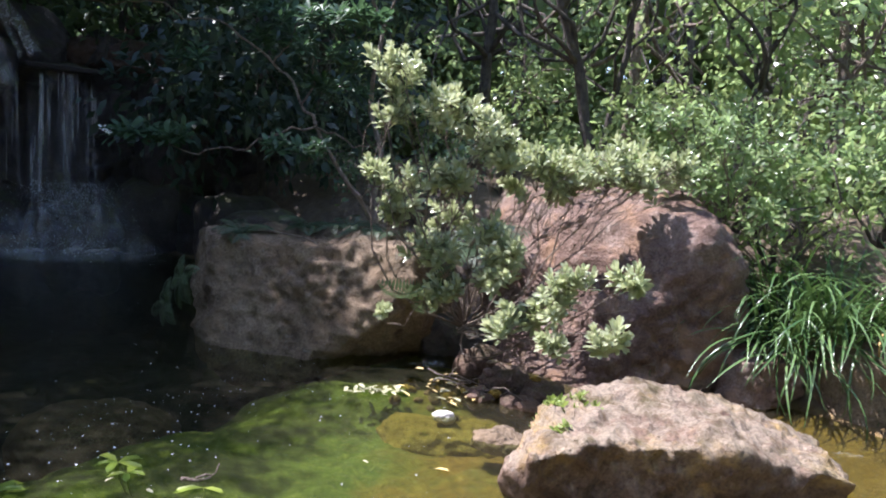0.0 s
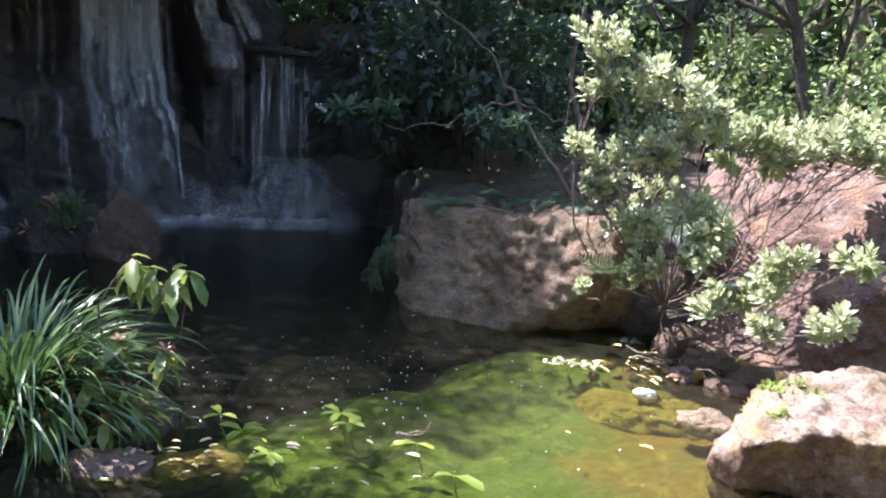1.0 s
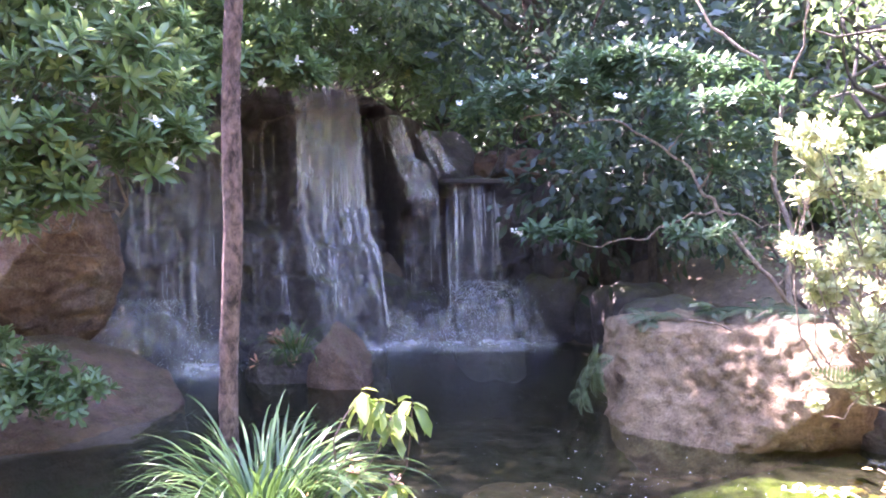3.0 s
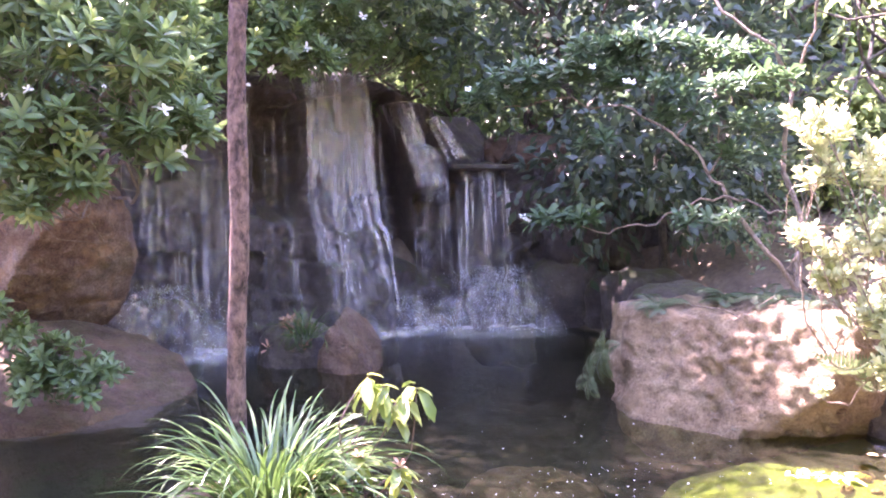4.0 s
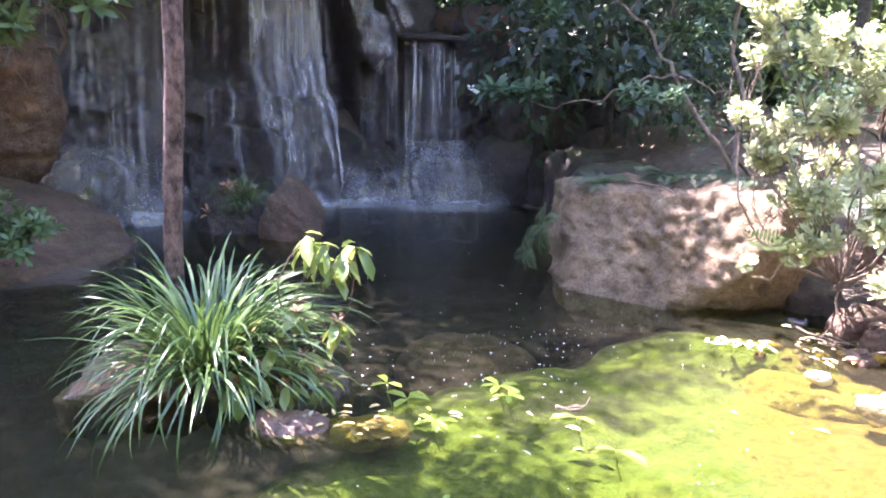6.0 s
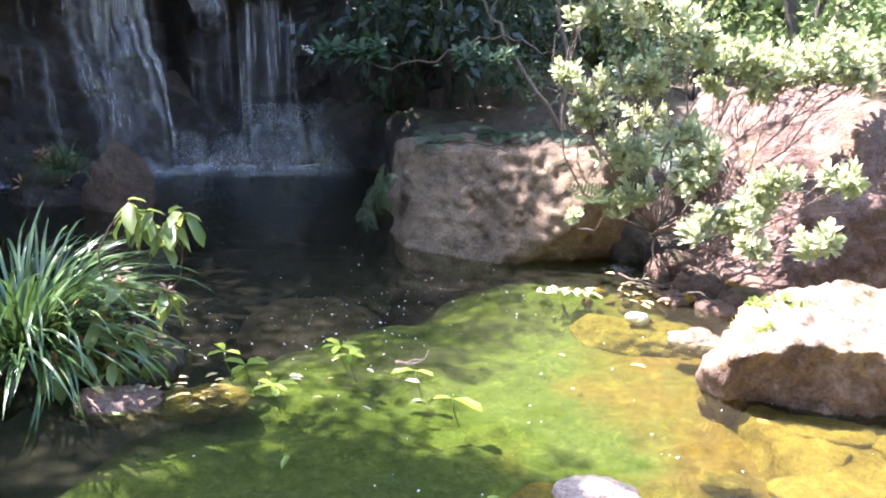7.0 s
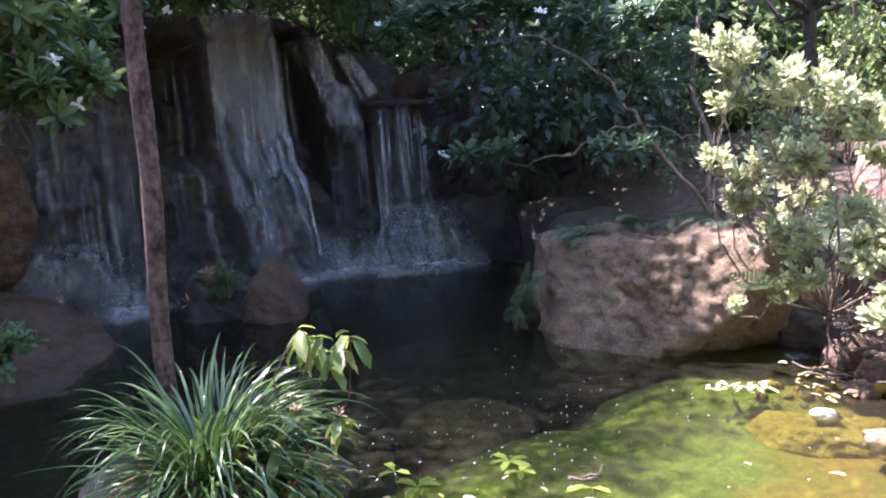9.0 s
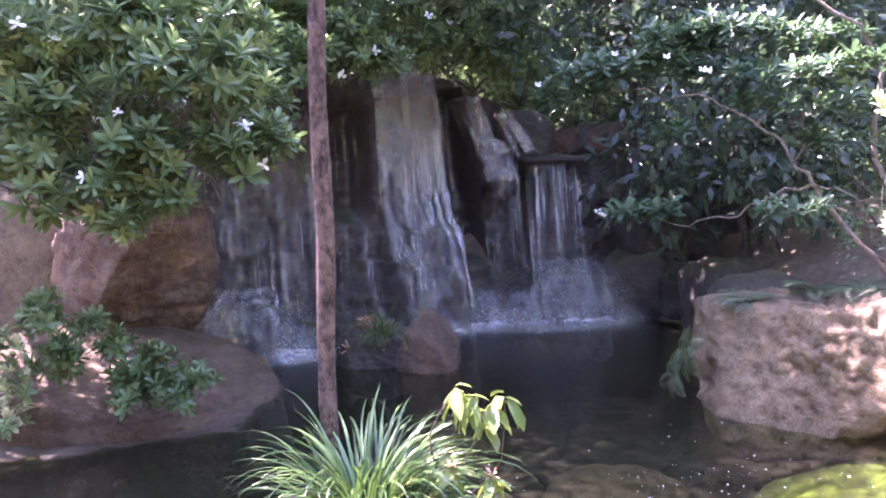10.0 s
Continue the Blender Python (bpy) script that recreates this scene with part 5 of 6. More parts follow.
# shade trees behind the falls; crowns above view are placed to cast shade
tree("dark broad tree shading the falls", (-7.6, 8.4), 6.4, 3.5, 2.8, 101, LEAF_DARK, BARK_GREY, 0.16, (0.6, -1.2), 260, 0.12, 72, 9, offset=(0.6, -1.0))
tree("dark broad tree leaning out to shade the pond", (-7.9, 6.6), 5.6, 3.7, 2.3, 102, LEAF_DARK, BARK_GREY, 0.15, (0.8, -0.4), 260, 0.12, 64, 10, offset=(1.65, -0.85))
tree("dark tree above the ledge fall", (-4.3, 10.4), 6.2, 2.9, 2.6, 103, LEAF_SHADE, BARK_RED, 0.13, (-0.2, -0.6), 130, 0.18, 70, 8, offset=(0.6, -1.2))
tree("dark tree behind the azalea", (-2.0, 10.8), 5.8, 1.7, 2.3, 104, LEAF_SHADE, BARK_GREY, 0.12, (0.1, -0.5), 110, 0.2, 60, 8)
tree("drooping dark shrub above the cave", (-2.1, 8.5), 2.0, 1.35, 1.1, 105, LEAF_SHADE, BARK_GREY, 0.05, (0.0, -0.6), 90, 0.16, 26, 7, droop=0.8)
tree("dark tree behind the falls", (-11.5, 9.5), 7.0, 2.2, 3.2, 106, LEAF_DARK, BARK_GREY, 0.16, (0.5, -0.4), 220, 0.13, 56, 8)
tree("dark tree behind the falls", (-7.0, 11.6), 7.0, 2.2, 3.0, 107, LEAF_DARK, BARK_GREY, 0.16, (0.2, -0.4), 220, 0.13, 56, 8)
# trees added to keep the sun off the bank and the ragged fall
tree("dark tree added on the far bank for shade", (-9.0, 3.6), 5.6, 3.9, 1.4, 108, LEAF_DARK, BARK_GREY, 0.12, (0.8, -0.4), 240, 0.13, 54, 8, offset=(1.6, -0.2))
tree("dark tree added on the far bank for shade", (-10.2, 6.0), 5.6, 3.6, 1.7, 110, LEAF_DARK, BARK_GREY, 0.12, (0.6, -0.2), 220, 0.12, 44, 8, offset=(1.2, -0.4))
# out of view, added only for the blotchy shade on the pond
tree("unseen green tree added to dapple the near water", (-6.4, 0.4), 5.0, 4.9, 0.6, 109, LEAF_WOOD, BARK_GREY, 0.1, (1.4, 1.4), 330, 0.1, 17, 5, offset=(1.72, 1.6))
# one more added tree, which shades the boulder behind the bank
tree("dark tree added on the far bank for shade", (-12.4, 4.4), 6.0, 3.6, 1.6, 113, LEAF_DARK, BARK_GREY, 0.12, (0.6, 0.0), 230, 0.13, 46, 8, offset=(1.3, 0.2))
# also out of view, added to darken the water at the near shore
tree("unseen green tree added to shade the near shore", (-7.4, 0.6), 5.0, 4.9, 0.7, 112, LEAF_WOOD, BARK_GREY, 0.1, (1.0, 0.8), 240, 0.1, 18, 5, offset=(1.2, 0.85))

# crown above view, added to keep the sun off the azalea
tree("hidden dark tree added to shade the azalea", (-3.4, 10.2), 6.4, 5.0, 1.05, 111, LEAF_DARK, BARK_GREY, 0.1, (-0.4, -1.6), 220, 0.12, 34, 7, offset=(-1.4, -2.5))

# sunny woodland
WOOD = [((1.44, 7.0), 4.9, 3.3, 1.3, 0.062, (-1.2, 0.05)), ((1.32, 7.15), 4.8, 3.3, 1.4, 0.042, (-0.12, 0.1)), ((2.55, 7.2), 4.6, 2.9, 1.3, 0.06, (-0.05, 0)), ((3.3, 7.0), 4.2, 1.6, 1.4, 0.05, (0.3, 0)), ((3.9, 8.4), 4.8, 1.8, 1.7, 0.075, (0.2, 0.1)),
        ((5.3, 7.6), 4.6, 1.5, 1.6, 0.06, (0.5, 0)), ((0.2, 9.8), 5.2, 1.8, 1.9, 0.09, (0, 0)), ((2.3, 10.2), 5.4, 1.7, 2.0, 0.09, (-0.3, 0)), ((4.8, 10.8), 5.4, 1.7, 2.1, 0.1, (0, 0)),
        ((7.2, 9.4), 5.2, 1.6, 2.0, 0.09, (0.2, 0)), ((6.8, 6.6), 4.2, 1.3, 1.5, 0.06, (0.2, 0)), ((9.5, 7.8), 5.2, 1.5, 2.1, 0.1, (0, 0)), ((1.0, 13.0), 6.0, 1.8, 2.4, 0.12, (0, 0)),
        ((4.0, 14.0), 6.0, 1.8, 2.6, 0.12, (0, 0)), ((7.5, 13.0), 6.0, 1.8, 2.6, 0.12, (0, 0)), ((11.0, 12.0), 6.2, 1.8, 2.6, 0.12, (0, 0)), ((-1.5, 14.0), 6.5, 1.8, 2.6, 0.13, (0, 0)),
        ((14.0, 9.0), 6.0, 1.6, 2.6, 0.12, (0, 0))]
for i, (at, hgt, low, rad, thick, lean) in enumerate(WOOD):
    tree("slender woodland tree in dappled sun" if i % 2 else "sunny woodland tree with light green leaves", at, hgt - 1.1, low - 0.2, rad, 200 + i, (LEAF_WOOD, LEAF_LIME, LEAF_WOOD)[i % 3], BARK_PALE if i % 4 == 3 else BARK_GREY, thick, lean, 58, 0.125, 25, 15)


def undergrowth(label, at, radius, height, seed, mat, n=14, leaf=0.075, per=150):
    r2 = np.random.default_rng(seed)
    x, y = at
    z = height_at(x, y)
    top = thing("undergrowth_bush", (x, y, z - 0.05), label, "bush", "woodland undergrowth")
    cl = []
    for i in range(n):
        a, q = r2.uniform(0, 6.28), radius * math.sqrt(r2.uniform())
        cl.append((x + q * math.cos(a), y + q * math.sin(a), z + height * r2.uniform(0.25, 0.95), r2.uniform(0.2, 0.38)))
    for i in range(6):
        part("branch", *tube(bent((x, y, z - 0.05), cl[i][:3], seed * 7 + i, 0.12, 6), list(np.linspace(0.016, 0.006, 6)), 5), BARK_GREY, top)
    part("foliage", *crown_leaves(cl, per, leaf, seed), mat, top)
    return top


UNDER = [((2.5, 5.65), 0.5, 1.0), ((3.3, 5.75), 0.6, 1.1), ((1.8, 6.5), 0.6, 1.15), ((2.3, 6.1), 0.55, 1.1), ((1.9, 6.9), 0.8, 0.8), ((2.9, 6.2), 0.9, 0.9), ((3.9, 6.4), 1.0, 1.1), ((5.2, 6.2), 1.1, 1.1), ((6.8, 5.6), 1.2, 1.1), ((0.6, 8.6), 0.9, 0.8), ((2.0, 8.8), 1.0, 0.7), ((3.4, 9.6), 1.2, 0.8), ((5.6, 9.0), 1.3, 0.9),
         ((-0.6, 8.2), 0.9, 1.1), ((-0.4, 6.9), 0.7, 0.9), ((8.6, 6.4), 1.4, 1.2), ((0.0, 11.2), 1.5, 1.2), ((3.0, 12.0), 1.6, 1.2), ((6.0, 11.6), 1.6, 1.2)]
# bushes near the cave take darker leaves: its shade put into the colour
for i, (at, rad, hgt) in enumerate(UNDER):
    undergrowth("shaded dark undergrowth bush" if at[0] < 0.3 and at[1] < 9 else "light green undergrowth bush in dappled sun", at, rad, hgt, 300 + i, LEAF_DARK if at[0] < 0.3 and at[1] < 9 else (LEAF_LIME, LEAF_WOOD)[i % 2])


for i, (at, rad, hgt) in enumerate([((-5.9, 7.6), 0.9, 1.0), ((-5.3, 8.3), 0.9, 1.0), ((-6.6, 6.9), 0.9, 1.0), ((-4.6, 9.3), 0.9, 1.3), ((-7.3, 6.2), 0.9, 1.0), ((-3.6, 9.9), 0.9, 1.2), ((-5.0, 8.9), 0.8, 1.3), ((-4.2, 9.5), 0.8, 1.3)]):
    x, y = at
    r5 = np.random.default_rng(340 + i)
    z = (2.9, 2.8, 2.8, 2.1, 2.5, 1.8, 2.6, 2.4)[i]
    bush = thing("lip_bush", (x, y, z), "dark leafy bush overhanging the lip of the falls", "bush", "bushes above the falls")
    cl = [(x + rad * r5.uniform(-1, 1), y + rad * r5.uniform(-1, 1), z + hgt * r5.uniform(0.1, 1), r5.uniform(0.25, 0.42)) for k in range(16)]
    for k in range(6):
        part("branch", *tube(bent((x, y, z), cl[k][:3], 60 * i + k, 0.12, 6), list(np.linspace(0.02, 0.006, 6)), 5), BARK_GREY, bush)
    part("foliage", *crown_leaves(cl, 95, 0.15, 350 + i, True), LEAF_GARD, bush)


# far woods that close the view all round
def far_woods(name, label, n, a0, a1, r0, r1, tall, mat, seed, centre=(-3, 2), low=0.3, big=1.0):
    r2 = np.random.default_rng(seed)
    a = np.radians(r2.uniform(a0, a1, n))
    rad = r2.uniform(r0, r1, n)
    clump = fbm(np.stack([a * 9, rad * 0.3, 0 * a], -1), 3, 31)
    z = r2.uniform(0, 1, n) ** 0.8 * (0.55 * tall + 0.5 * tall * clump) + low
    pos = np.stack([centre[0] + rad * np.sin(a), centre[1] + rad * np.cos(a), z], 1)
    ln = big * r2.uniform(0.32, 0.66, n)
    v, f = leaf_arrays(pos, r2.normal(0, 1, (n, 3)), r2.normal(0, 1, (n, 3)), ln, ln * 0.6, 0.2, 0.1, False)
    tagged(new(name, build_mesh(name, v, f, mat)), label, "woods", kind="stuff")


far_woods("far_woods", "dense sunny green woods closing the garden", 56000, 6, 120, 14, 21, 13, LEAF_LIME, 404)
# dark leaves on this side carry the gloom behind the falls in their colour
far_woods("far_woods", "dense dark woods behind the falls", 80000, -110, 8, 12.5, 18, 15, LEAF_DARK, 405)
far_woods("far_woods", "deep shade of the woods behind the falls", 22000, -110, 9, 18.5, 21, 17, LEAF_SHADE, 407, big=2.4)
# unseen leaves behind the camera, added so that front faces get less sky
far_woods("far_woods", "unseen woods behind the camera, added to block sky light", 26000, 118, 252, 6.5, 13, 10, LEAF_WOOD, 406, (0, 0))


# ---- grasses, ferns, leafy plants ----
def blade(length, width, arch, seed):
    """An arching strap leaf from the origin, leaning to +x."""
    r2 = np.random.default_rng(seed)
    n = 11
    a = radians(82 - 8 * r2.uniform())
    x = z = y = 0.0
    verts = []
    for i in range(n):
        s = i / (n - 1)
        w = width * (0.75 + 0.5 * s) * (1 - s**3) + 0.0006
        verts += [(x, y - w / 2, z + 0.2 * w), (x, y, z), (x, y + w / 2, z + 0.2 * w)]
        x += math.cos(a) * length / n
        z += math.sin(a) * length / n
        y += 0.02 * length / n * r2.normal()
        a -= radians(arch) * (0.35 + 1.3 * s) / n
    faces = []
    for i in range(n - 1):
        for j in (0, 1):
            k = i * 3 + j
            faces.append((k, k + 1, k + 4, k + 3))
    return verts, faces


BLADES = [build_mesh("blade", *blade(0.62 * (0.8 + 0.05 * (i % 7)), 0.0092 + 0.0017 * (i % 4), (50, 90, 120, 150, 175, 105, 140, 75)[i % 8], i), LEAF_GRASS) for i in range(16)]
DRY_BLADE = build_mesh("blade", *blade(0.5, 0.014, 150, 77), DRY)


def grass_clump(label, at, n, spread_r, scale, seed, tilt=(-6, 62), bias=(0, 0), dry=3):
    r2 = np.random.default_rng(seed)
    top = thing("grass_clump", at, label, "grass", "strap-leaved grass clumps")
    for i in range(n):
        a = r2.uniform(0, 6.28)
        q = spread_r * math.sqrt(r2.uniform())
        lean = r2.uniform(*tilt) * (q / spread_r) ** 0.6
        ob = new("blade", DRY_BLADE if i < dry else BLADES[r2.integers(16)])
        ob.parent = top
        az = a + r2.normal(0, 0.35)
        ob.matrix_basis = (Matrix.Translation((q * math.cos(a) + bias[0], q * math.sin(a) + bias[1], r2.uniform(-0.03, 0.03))) @ Matrix.Rotation(az, 4, "Z")
                           @ Matrix.Rotation(radians(lean), 4, "Y") @ Matrix.Rotation(r2.uniform(-0.5, 0.5), 4, "Z") @ Matrix.Scale(scale * r2.uniform(0.7, 1.15), 4))
    return top


grass_clump("lush strap-leaved grass clump arching over the islet rock", (-2.46, 2.38, 0.13), 470, 0.17, 1.2, 3, (0, 88))
for i, (x, y, n, sc) in enumerate([(2.35, 5.2, 300, 1.35), (2.72, 5.1, 300, 1.4), (2.5, 5.5, 200, 1.4), (3.2, 5.1, 240, 1.4), (4.1, 5.3, 170, 1.3)]):
    grass_clump("strap-leaved grass clump hanging over the bank rocks" if x < 3 else "strap-leaved grass clump on the far bank", (x, y, drop(x, y) - 0.02), n, 0.3, sc, 4 + i, (0, 104), (0, -0.05))


def fern_frond(length, seed, pairs=16):
    r2 = np.random.default_rng(seed)
    P, Wy, U, L = [], [], [], []
    a, x, z = radians(65), 0.0, 0.0
    rachis = [(0, 0, 0)]
    for i in range(pairs):
        s = i / pairs
        x += math.cos(a) * length / pairs
        z += math.sin(a) * length / pairs
        a -= radians(95) / pairs
        rachis.append((x, 0, z))
        w = length * 0.30 * math.sin(math.pi * min(1, 0.18 + s * 0.84)) + 0.008
        for sd in (-1, 1):
            P.append((x, 0, z))
            Wy.append((0.45 * math.cos(a), sd, 0.45 * math.sin(a) - 0.15 + r2.normal(0, 0.06)))
            U.append((-math.sin(a), 0, math.cos(a)))
            L.append(w)
    L = np.array(L)
    v, f = leaf_arrays(P, Wy, U, L, np.full(len(L), length / pairs * 0.8), 0.2, 0.2, False)
    v2, f2 = tube(rachis, list(np.linspace(0.004, 0.001, len(rachis))), 4)
    return join([(v.tolist(), f), (v2, f2)])


FRONDS = [build_mesh("frond", *fern_frond(0.34 + 0.04 * i, i), LEAF_FERN) for i in range(3)]


def fern(label, at, n, scale, seed, lean=(0, 0, 1), arc=6.28, start=0.0):
    r2 = np.random.default_rng(seed)
    top = thing("fern", at, label, "fern", "ferns on the rocks")
    m = turn_to(unit(lean), 0)
    for i in range(n):
        ob = new("frond", FRONDS[i % 3])
        ob.parent = top
        ob.matrix_basis = m @ Matrix.Rotation(start + arc * (i + r2.uniform(-0.3, 0.3)) / n, 4, "Z") @ Matrix.Rotation(radians(r2.uniform(-5, 35)), 4, "Y") @ Matrix.Scale(scale * r2.uniform(0.75, 1.15), 4)
    return top


fern("grey-green fern on the corner of the shaded boulder", (-1.46, 5.42, drop(-1.46, 5.42, 1.5) - 0.02), 11, 0.75, 1)
fern("fern hanging down the side of the shaded boulder", (-1.74, 5.06, 0.42), 9, 0.58, 2, (-0.7, -0.6, 0.3))
fern("fern hanging down to the water beside the boulder", (-1.8, 5.0, 0.24), 9, 0.52, 3, (-0.7, -0.6, 0.2))
fern("pale fern fronds hanging beside the outlet", (-0.1, 4.72, 0.6), 5, 0.85, 4, (0.15, -0.75, -0.6))
fern("soft fern behind the shaded boulder", (-0.6, 6.05, drop(-0.6, 6.05) - 0.01), 10, 0.8, 5)
fern("soft fern behind the shaded boulder", (-1.0, 6.1, drop(-1.0, 6.1) - 0.01), 9, 0.8, 6)
for x, y, k in ((-1.05, 5.72, 31), (-0.72, 5.66, 32), (-0.42, 5.6, 33)):
    fern("soft grey-green fern on the back of the shaded boulder", (x, y, drop(x, y, 1.5) - 0.02), 10, 0.75, k)
fern("broad fern under the pittosporum", (0.25, 5.45, 0.75), 12, 1.2, 7, (0, -0.4, 0.9))

# leafy plant with rust bracts at the islet
BIG = [build_mesh("leaf", *leaf_arrays([(0, 0, 0)], [(0, 0, 1)], [(1, 0, 0)], [0.165 * k], [0.07 * k], 0.4, 0.5), LEAF_BIG) for k in (0.65, 0.8, 0.95)]


def leafy_plant(label, root, tops, seed, per=9, bract=True, name="leafy_plant"):
    r2 = np.random.default_rng(seed)
    plant = thing(name, root, label, "plant")
    lo = Vector(root)
    for k, (x, y, z) in enumerate(tops):
        stem = bent(root, (x, y, z), seed + k, 0.08, 7, 0.05)
        stalk = part("stem", *tube(stem, list(np.linspace(0.007, 0.003, 7)), 6), BARK_RED, plant)
        for i in range(per):
            a = 2.4 * i + r2.uniform(0, 0.6)
            p = np.array((x, y, z)) - np.array((0, 0, 0.02 * (i // 3))) + r2.normal(0, 0.012, 3)
            way = Vector((math.cos(a), math.sin(a), 0.05 - 1.0 * i / per + r2.normal(0, 0.25)))
            q = way.to_track_quat("Z", "X").to_matrix().to_4x4()
            ob = new("leaf", BIG[r2.integers(3)])
            ob.parent = stalk
            ob.matrix_basis = Matrix.Translation(Vector(p) - lo) @ q @ Matrix.Rotation(r2.normal(0, 0.35), 4, "Z") @ Matrix.Scale(r2.uniform(0.7, 1.05), 4)
        if bract:
            ob = part("bract", *[(lambda vf: vf[0] + np.array((x, y, z + 0.015)))(rosette(9, 0.042, 0.02, seed + k, (30, 85))), rosette(9, 0.042, 0.02, seed + k, (30, 85))[1]], RUST, stalk, "rust-coloured bract")
    return plant


leafy_plant("broad-leaved yellow-green plant rising from the islet", (-2.2, 2.58, 0.1), [(-2.12, 2.68, 0.72), (-1.95, 2.82, 0.66), (-2.02, 2.75, 0.6), (-2.05, 2.7, 0.68)], 5, 13, False)
leafy_plant("broad-leaved plant with rust bracts low on the islet", (-2.1, 2.5, 0.06), [(-2.06, 2.5, 0.4), (-1.9, 2.58, 0.36), (-2.0, 2.46, 0.22), (-2.14, 2.34, 0.17), (-1.93, 2.48, 0.14), (-2.2, 2.26, 0.13), (-2.1, 2.42, 0.27), (-2.26, 2.36, 0.22), (-2.02, 2.36, 0.12)], 6, 9)

# yellow-green water plants
PAD = [build_mesh("leaf", *leaf_arrays([(0, 0, 0)], [(0, 0, 1)], [(1, 0, 0)], [0.11 * k], [0.05 * k], 0.3, 0.2), LEAF_WATER) for k in (0.8, 1.0, 1.2)]


def water_plant(at, n, seed, rise=0.012):
    r2 = np.random.default_rng(seed)
    plant = thing("water_plant", (at[0], at[1], -0.12), "yellow-green leaves of a plant rising from the pond", "plant", "water plants")
    part("stem", *tube([(at[0] + 0.03, at[1] + 0.02, -0.13), (at[0] + 0.01, at[1], -0.05), (at[0], at[1], rise)], [0.003, 0.003, 0.002], 5), LEAF_WATER, plant)
    for i in range(n):
        a = 6.28 * i / n + r2.uniform(-0.4, 0.4)
        way = Vector((math.cos(a), math.sin(a), r2.uniform(0.0, 0.22)))
        ob = new("leaf", PAD[r2.integers(3)])
        ob.parent = plant
        ob.matrix_basis = Matrix.Translation((0, 0, 0.124 + rise * r2.uniform(0.4, 1))) @ way.to_track_quat("Z", "X").to_matrix().to_4x4() @ Matrix.Scale(r2.uniform(0.7, 1.15), 4)


for i, (x, y, n) in enumerate([(-1.3, 3.07, 5), (-1.61, 2.72, 4), (-1.41, 2.57, 6), (-1.78, 2.83, 3), (-1.22, 2.98, 4), (-0.88, 2.92, 2), (-0.66, 2.7, 2)]):
    water_plant((x, y), n, 700 + i)


# ---- floating and small things ----
def flecks():
    """Foam flecks and pollen drifting on the water, too many to count."""
    r2 = np.random.default_rng(90)
    verts, faces = [], []
    for i in range(300):
        if i < 160:
            s = r2.uniform()
            x, y = -1.95 + 1.1 * s + r2.normal(0, 0.28), 2.95 + 1.2 * s + r2.normal(0, 0.3)
        elif i < 220:
            x, y = r2.uniform(-3.4, -1.2), r2.uniform(3.0, 6.5)
        else:
            x, y = r2.uniform(-1.6, 1.2), r2.uniform(1.9, 4.3)
        r = 0.0022 + 0.0048 * r2.uniform() ** 3
        k = len(verts)
        n = 6
        for j in range(n):
            a = 6.283 * j / n
            q = r * r2.uniform(0.6, 1.3)
            verts.append((x + q * math.cos(a), y + q * math.sin(a), 0.004))
        verts.append((x, y, 0.004 + 0.35 * r))
        faces += [(k + j, k + (j + 1) % n, k + n) for j in range(n)]
    tagged(new("foam_fleck", build_mesh("foam_fleck", verts, faces, FOAM)), "white foam flecks drifting on the dark water", "foam", kind="stuff")


flecks()

LITTER = [build_mesh("floating_leaf", *leaf_arrays([(0, 0, 0)], [(1, 0, 0.05)], [(0, 0, 1)], [0.075 * k], [0.03 * k], 0.3, 0.1), m)
          for k in (0.6, 0.95) for m in (plain_material("bleached_leaf", (0.27, 0.26, 0.13), (0.42, 0.4, 0.25), 30), plain_material("ochre_leaf", (0.5, 0.36, 0.12), (0.6, 0.46, 0.2), 30), LEAF_WATER)]


def litter(x, y, z, seed, kind):
    r2 = np.random.default_rng(seed)
    ob = new("floating_leaf", LITTER[kind])
    ob.matrix_basis = pose(x, y, z, r2.uniform(-14, 14), r2.uniform(-14, 14), r2.uniform(0, 360))
    tagged(ob, ("pale bleached leaf floating at the pond edge", "ochre fallen leaf floating on the water", "green leaf floating on the water")[kind % 3], "leaf", "floating leaves")


r4 = np.random.default_rng(91)
for i in range(34):
    litter(-0.32 + r4.normal(0, 0.085), 4.29 + r4.normal(0, 0.045), 0.01 + 0.001 * i, 910 + i, (3, 3, 0, 3)[i % 4])
for i in range(10):
    litter(-1.25 + r4.normal(0, 0.28), 2.72 + r4.normal(0, 0.13), 0.01, 950 + i, (0, 3, 1, 2)[i % 4])
for i in range(8):
    litter(r4.uniform(-2.0, 0.9), r4.uniform(1.8, 3.8), 0.008, 980 + i, (2, 5, 4, 0)[i % 4])
for i in range(14):
    litter(0.18 + r4.normal(0, 0.16), 4.5 + r4.normal(0, 0.14), 0.02, 1010 + i, (1, 4, 3)[i % 3])


def stick(a, b, seed, r=0.006):
    ob = thing("twig", a, "thin dead twig lying at the outlet", "twig", "dead twigs")
    part("stem", *tube(bent(a, b, seed, 0.1, 7), list(np.linspace(r, r * 0.4, 7)), 5), BARK_PALE, ob)
    m = (np.array(a) + np.array(b)) / 2
    e = m + np.array((0.08, 0.05, 0.05))
    part("side_shoot", *tube(bent(m, e, seed + 1, 0.1, 5), list(np.linspace(r * 0.6, r * 0.3, 5)), 5), BARK_PALE, ob)


stick((0.02, 4.62, 0.01), (0.32, 4.42, 0.03), 1)
stick((0.12, 4.72, 0.02), (0.42, 4.6, 0.05), 2)
stick((-0.02, 4.85, 0.02), (0.25, 4.6, 0.02), 3)
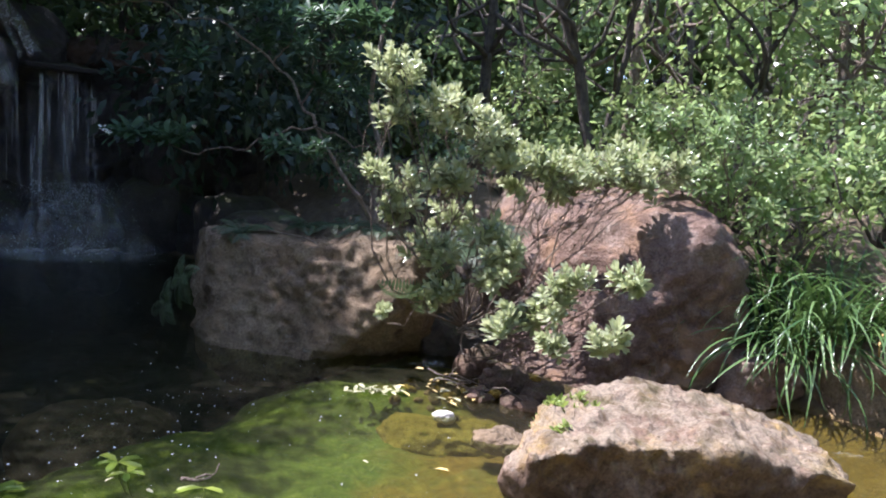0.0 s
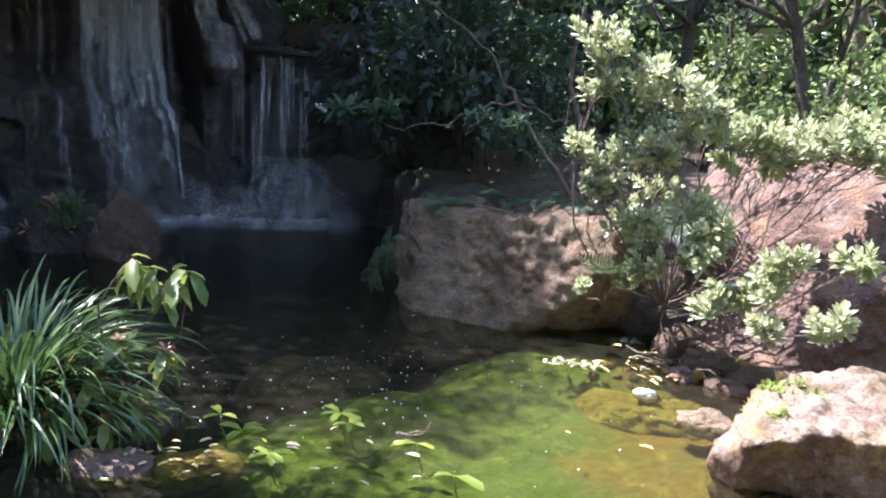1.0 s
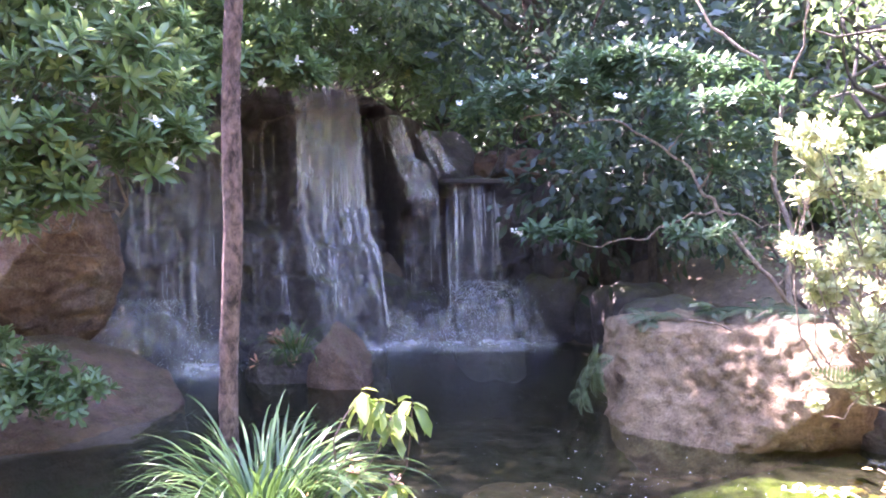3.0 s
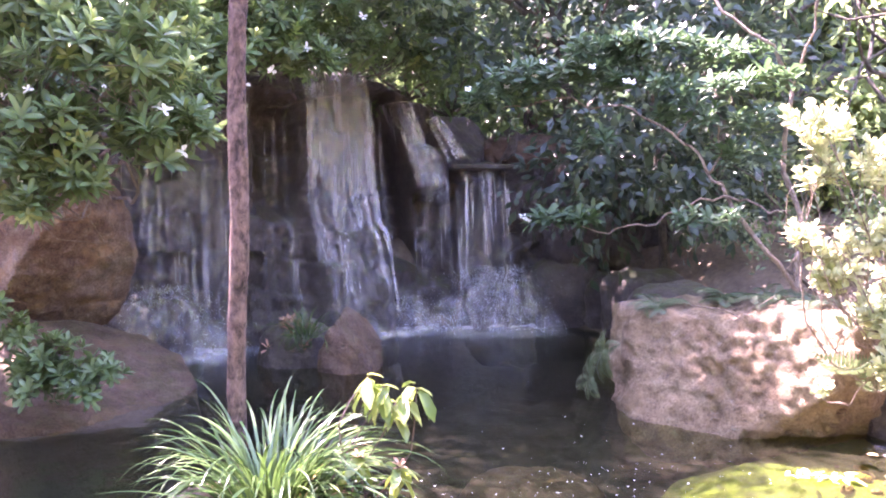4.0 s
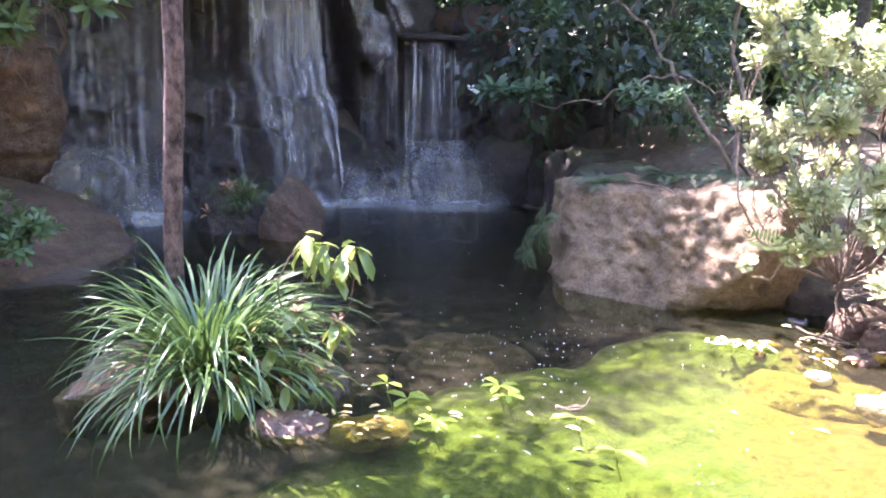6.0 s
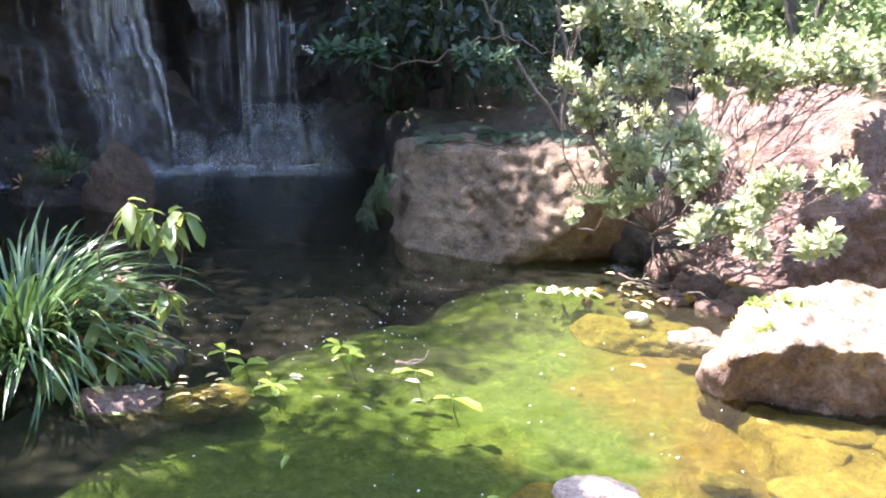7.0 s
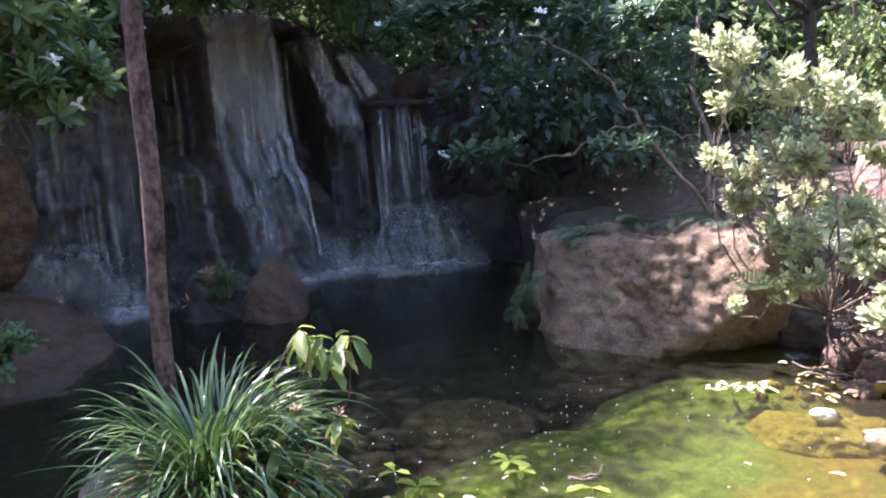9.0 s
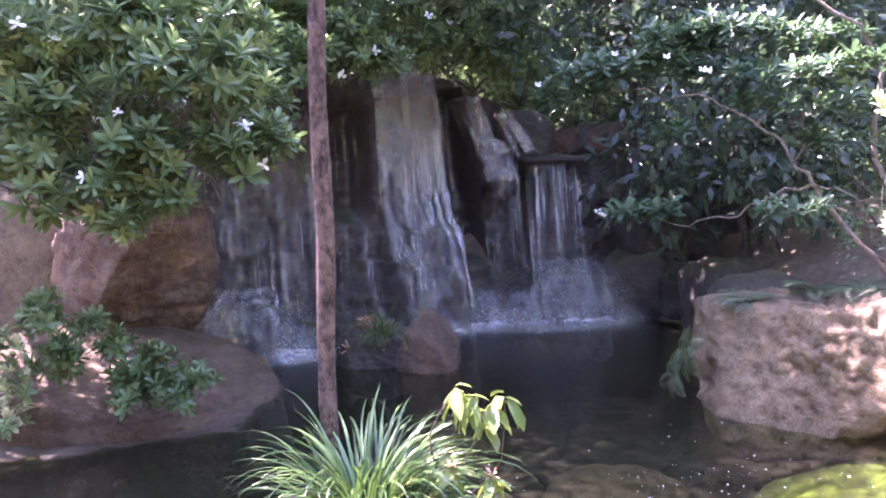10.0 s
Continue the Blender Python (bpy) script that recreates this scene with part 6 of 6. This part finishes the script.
stick((0.3, 4.5, 0.0), (0.55, 4.28, 0.06), 4)
stick((-1.0, 3.0, 0.0), (-0.88, 3.02, 0.012), 5, 0.01)
stick((-1.15, 5.05, 0.8), (-0.3, 5.1, 0.86), 6, 0.008)

# small weeds on the flat boulder, and plants before the falls
TUFT = whorl_meshes("tuft", leaf_material("weed_leaf", (0.16, 0.22, 0.05), (0.32, 0.38, 0.12), 0.4, 0.4), 8, 0.045, 0.018, 3, (15, 80), 80)


def weeds(name, label, spots, seed, meshes=TUFT, scale=1.0):
    r2 = np.random.default_rng(seed)
    pieces = []
    for x, y, z, r, n in spots:
        for i in range(n):
            p = Vector((x + r2.normal(0, r), y + r2.normal(0, r), 0))
            p.z = drop(p.x, p.y, z + 0.4) - 0.004
            m = Matrix.Translation(p - Vector(spots[0][:3])) @ turn_to(unit((r2.normal(0, 0.3), r2.normal(0, 0.3) - 0.2, 1)), r2.uniform(0, 6)) @ Matrix.Scale(scale * r2.uniform(0.7, 1.3), 4)
            me = meshes[r2.integers(len(meshes))]
            pieces.append(([tuple(m @ v.co) for v in me.vertices], [tuple(f.vertices) for f in me.polygons]))
    ob = new(name, build_mesh(name, *join(pieces), meshes[0].materials[0]))
    ob.location = spots[0][:3]
    tagged(ob, label, "weed", kind="stuff")


weeds("rock_weed", "small pale weeds rooted on the flat boulder", [(0.58, 3.5, 0.36, 0.05, 22), (0.72, 3.46, 0.4, 0.08, 14), (0.6, 3.2, 0.4, 0.03, 5)], 1)
weeds("cascade_plant", "small reddish plant on the low rock before the fall", [(-4.75, 5.3, 0.42, 0.09, 26)], 2, [build_mesh("bract_tuft", *rosette(9, 0.09, 0.03, 3, (15, 80)), RUST)], 1.0)
grass_clump("small dark grass tuft on the low rock before the fall", (-4.55, 5.2, 0.3), 70, 0.12, 0.72, 21, (0, 95), dry=0)
fern("dark fern drooping from the low rock before the fall", (-4.62, 5.2, 0.32), 8, 0.55, 11, (0.5, -0.7, 0.2))
spray("white_water", "thin trickle of white water at the outlet", (-0.02, 4.98, 0.0, 20), (0.16, 0.06, 0.05), 9)
spray("white_water", "thin run of white water behind the flat boulder", (2.35, 4.05, 0.0, -10), (0.22, 0.05, 0.03), 10)


# pebbles and litter at the outlet
PEBBLE = []
for i in range(4):
    bm = bmesh.new()
    bmesh.ops.create_icosphere(bm, subdivisions=2, radius=0.5)
    d = np.array([v.co[:] for v in bm.verts])
    f = [tuple(v.index for v in q.verts) for q in bm.faces]
    bm.free()
    PEBBLE.append(build_mesh("pebble", d * (1, 0.75, 0.5) * (0.8 + 0.4 * fbm(d * 2 + 5 * i, 2, 60 + i))[:, None], f, (ROCK_BED, ROCK_BANK, ROCK_SUN, ROCK_PINK)[i]))
r6 = np.random.default_rng(66)
for i in range(46):
    x, y = 0.16 + r6.normal(0, 0.2), 4.58 + r6.normal(0, 0.17)
    s = r6.uniform(0.03, 0.11)
    ob = new("pebble", PEBBLE[r6.integers(4)])
    ob.matrix_basis = pose(x, y, drop(x, y, 0.3) + 0.1 * s, r6.uniform(-15, 15), r6.uniform(-15, 15), r6.uniform(0, 360)) @ Matrix.Scale(s, 4)
    tagged(ob, "small brown pebble in the shallow outlet", "pebble", "pebbles at the outlet")
for i in range(30):
    litter(0.12 + r6.normal(0, 0.22), 4.55 + r6.normal(0, 0.18), 0.012, 1100 + i, (1, 4, 3, 1)[i % 4])
for i in range(26):
    x, y = -1.85 + r6.normal(0, 0.16), 2.42 + r6.normal(0, 0.1)
    litter(x, y, max(0.01, drop(x, y, 0.3) + 0.008), 1200 + i, (1, 0, 4)[i % 3])
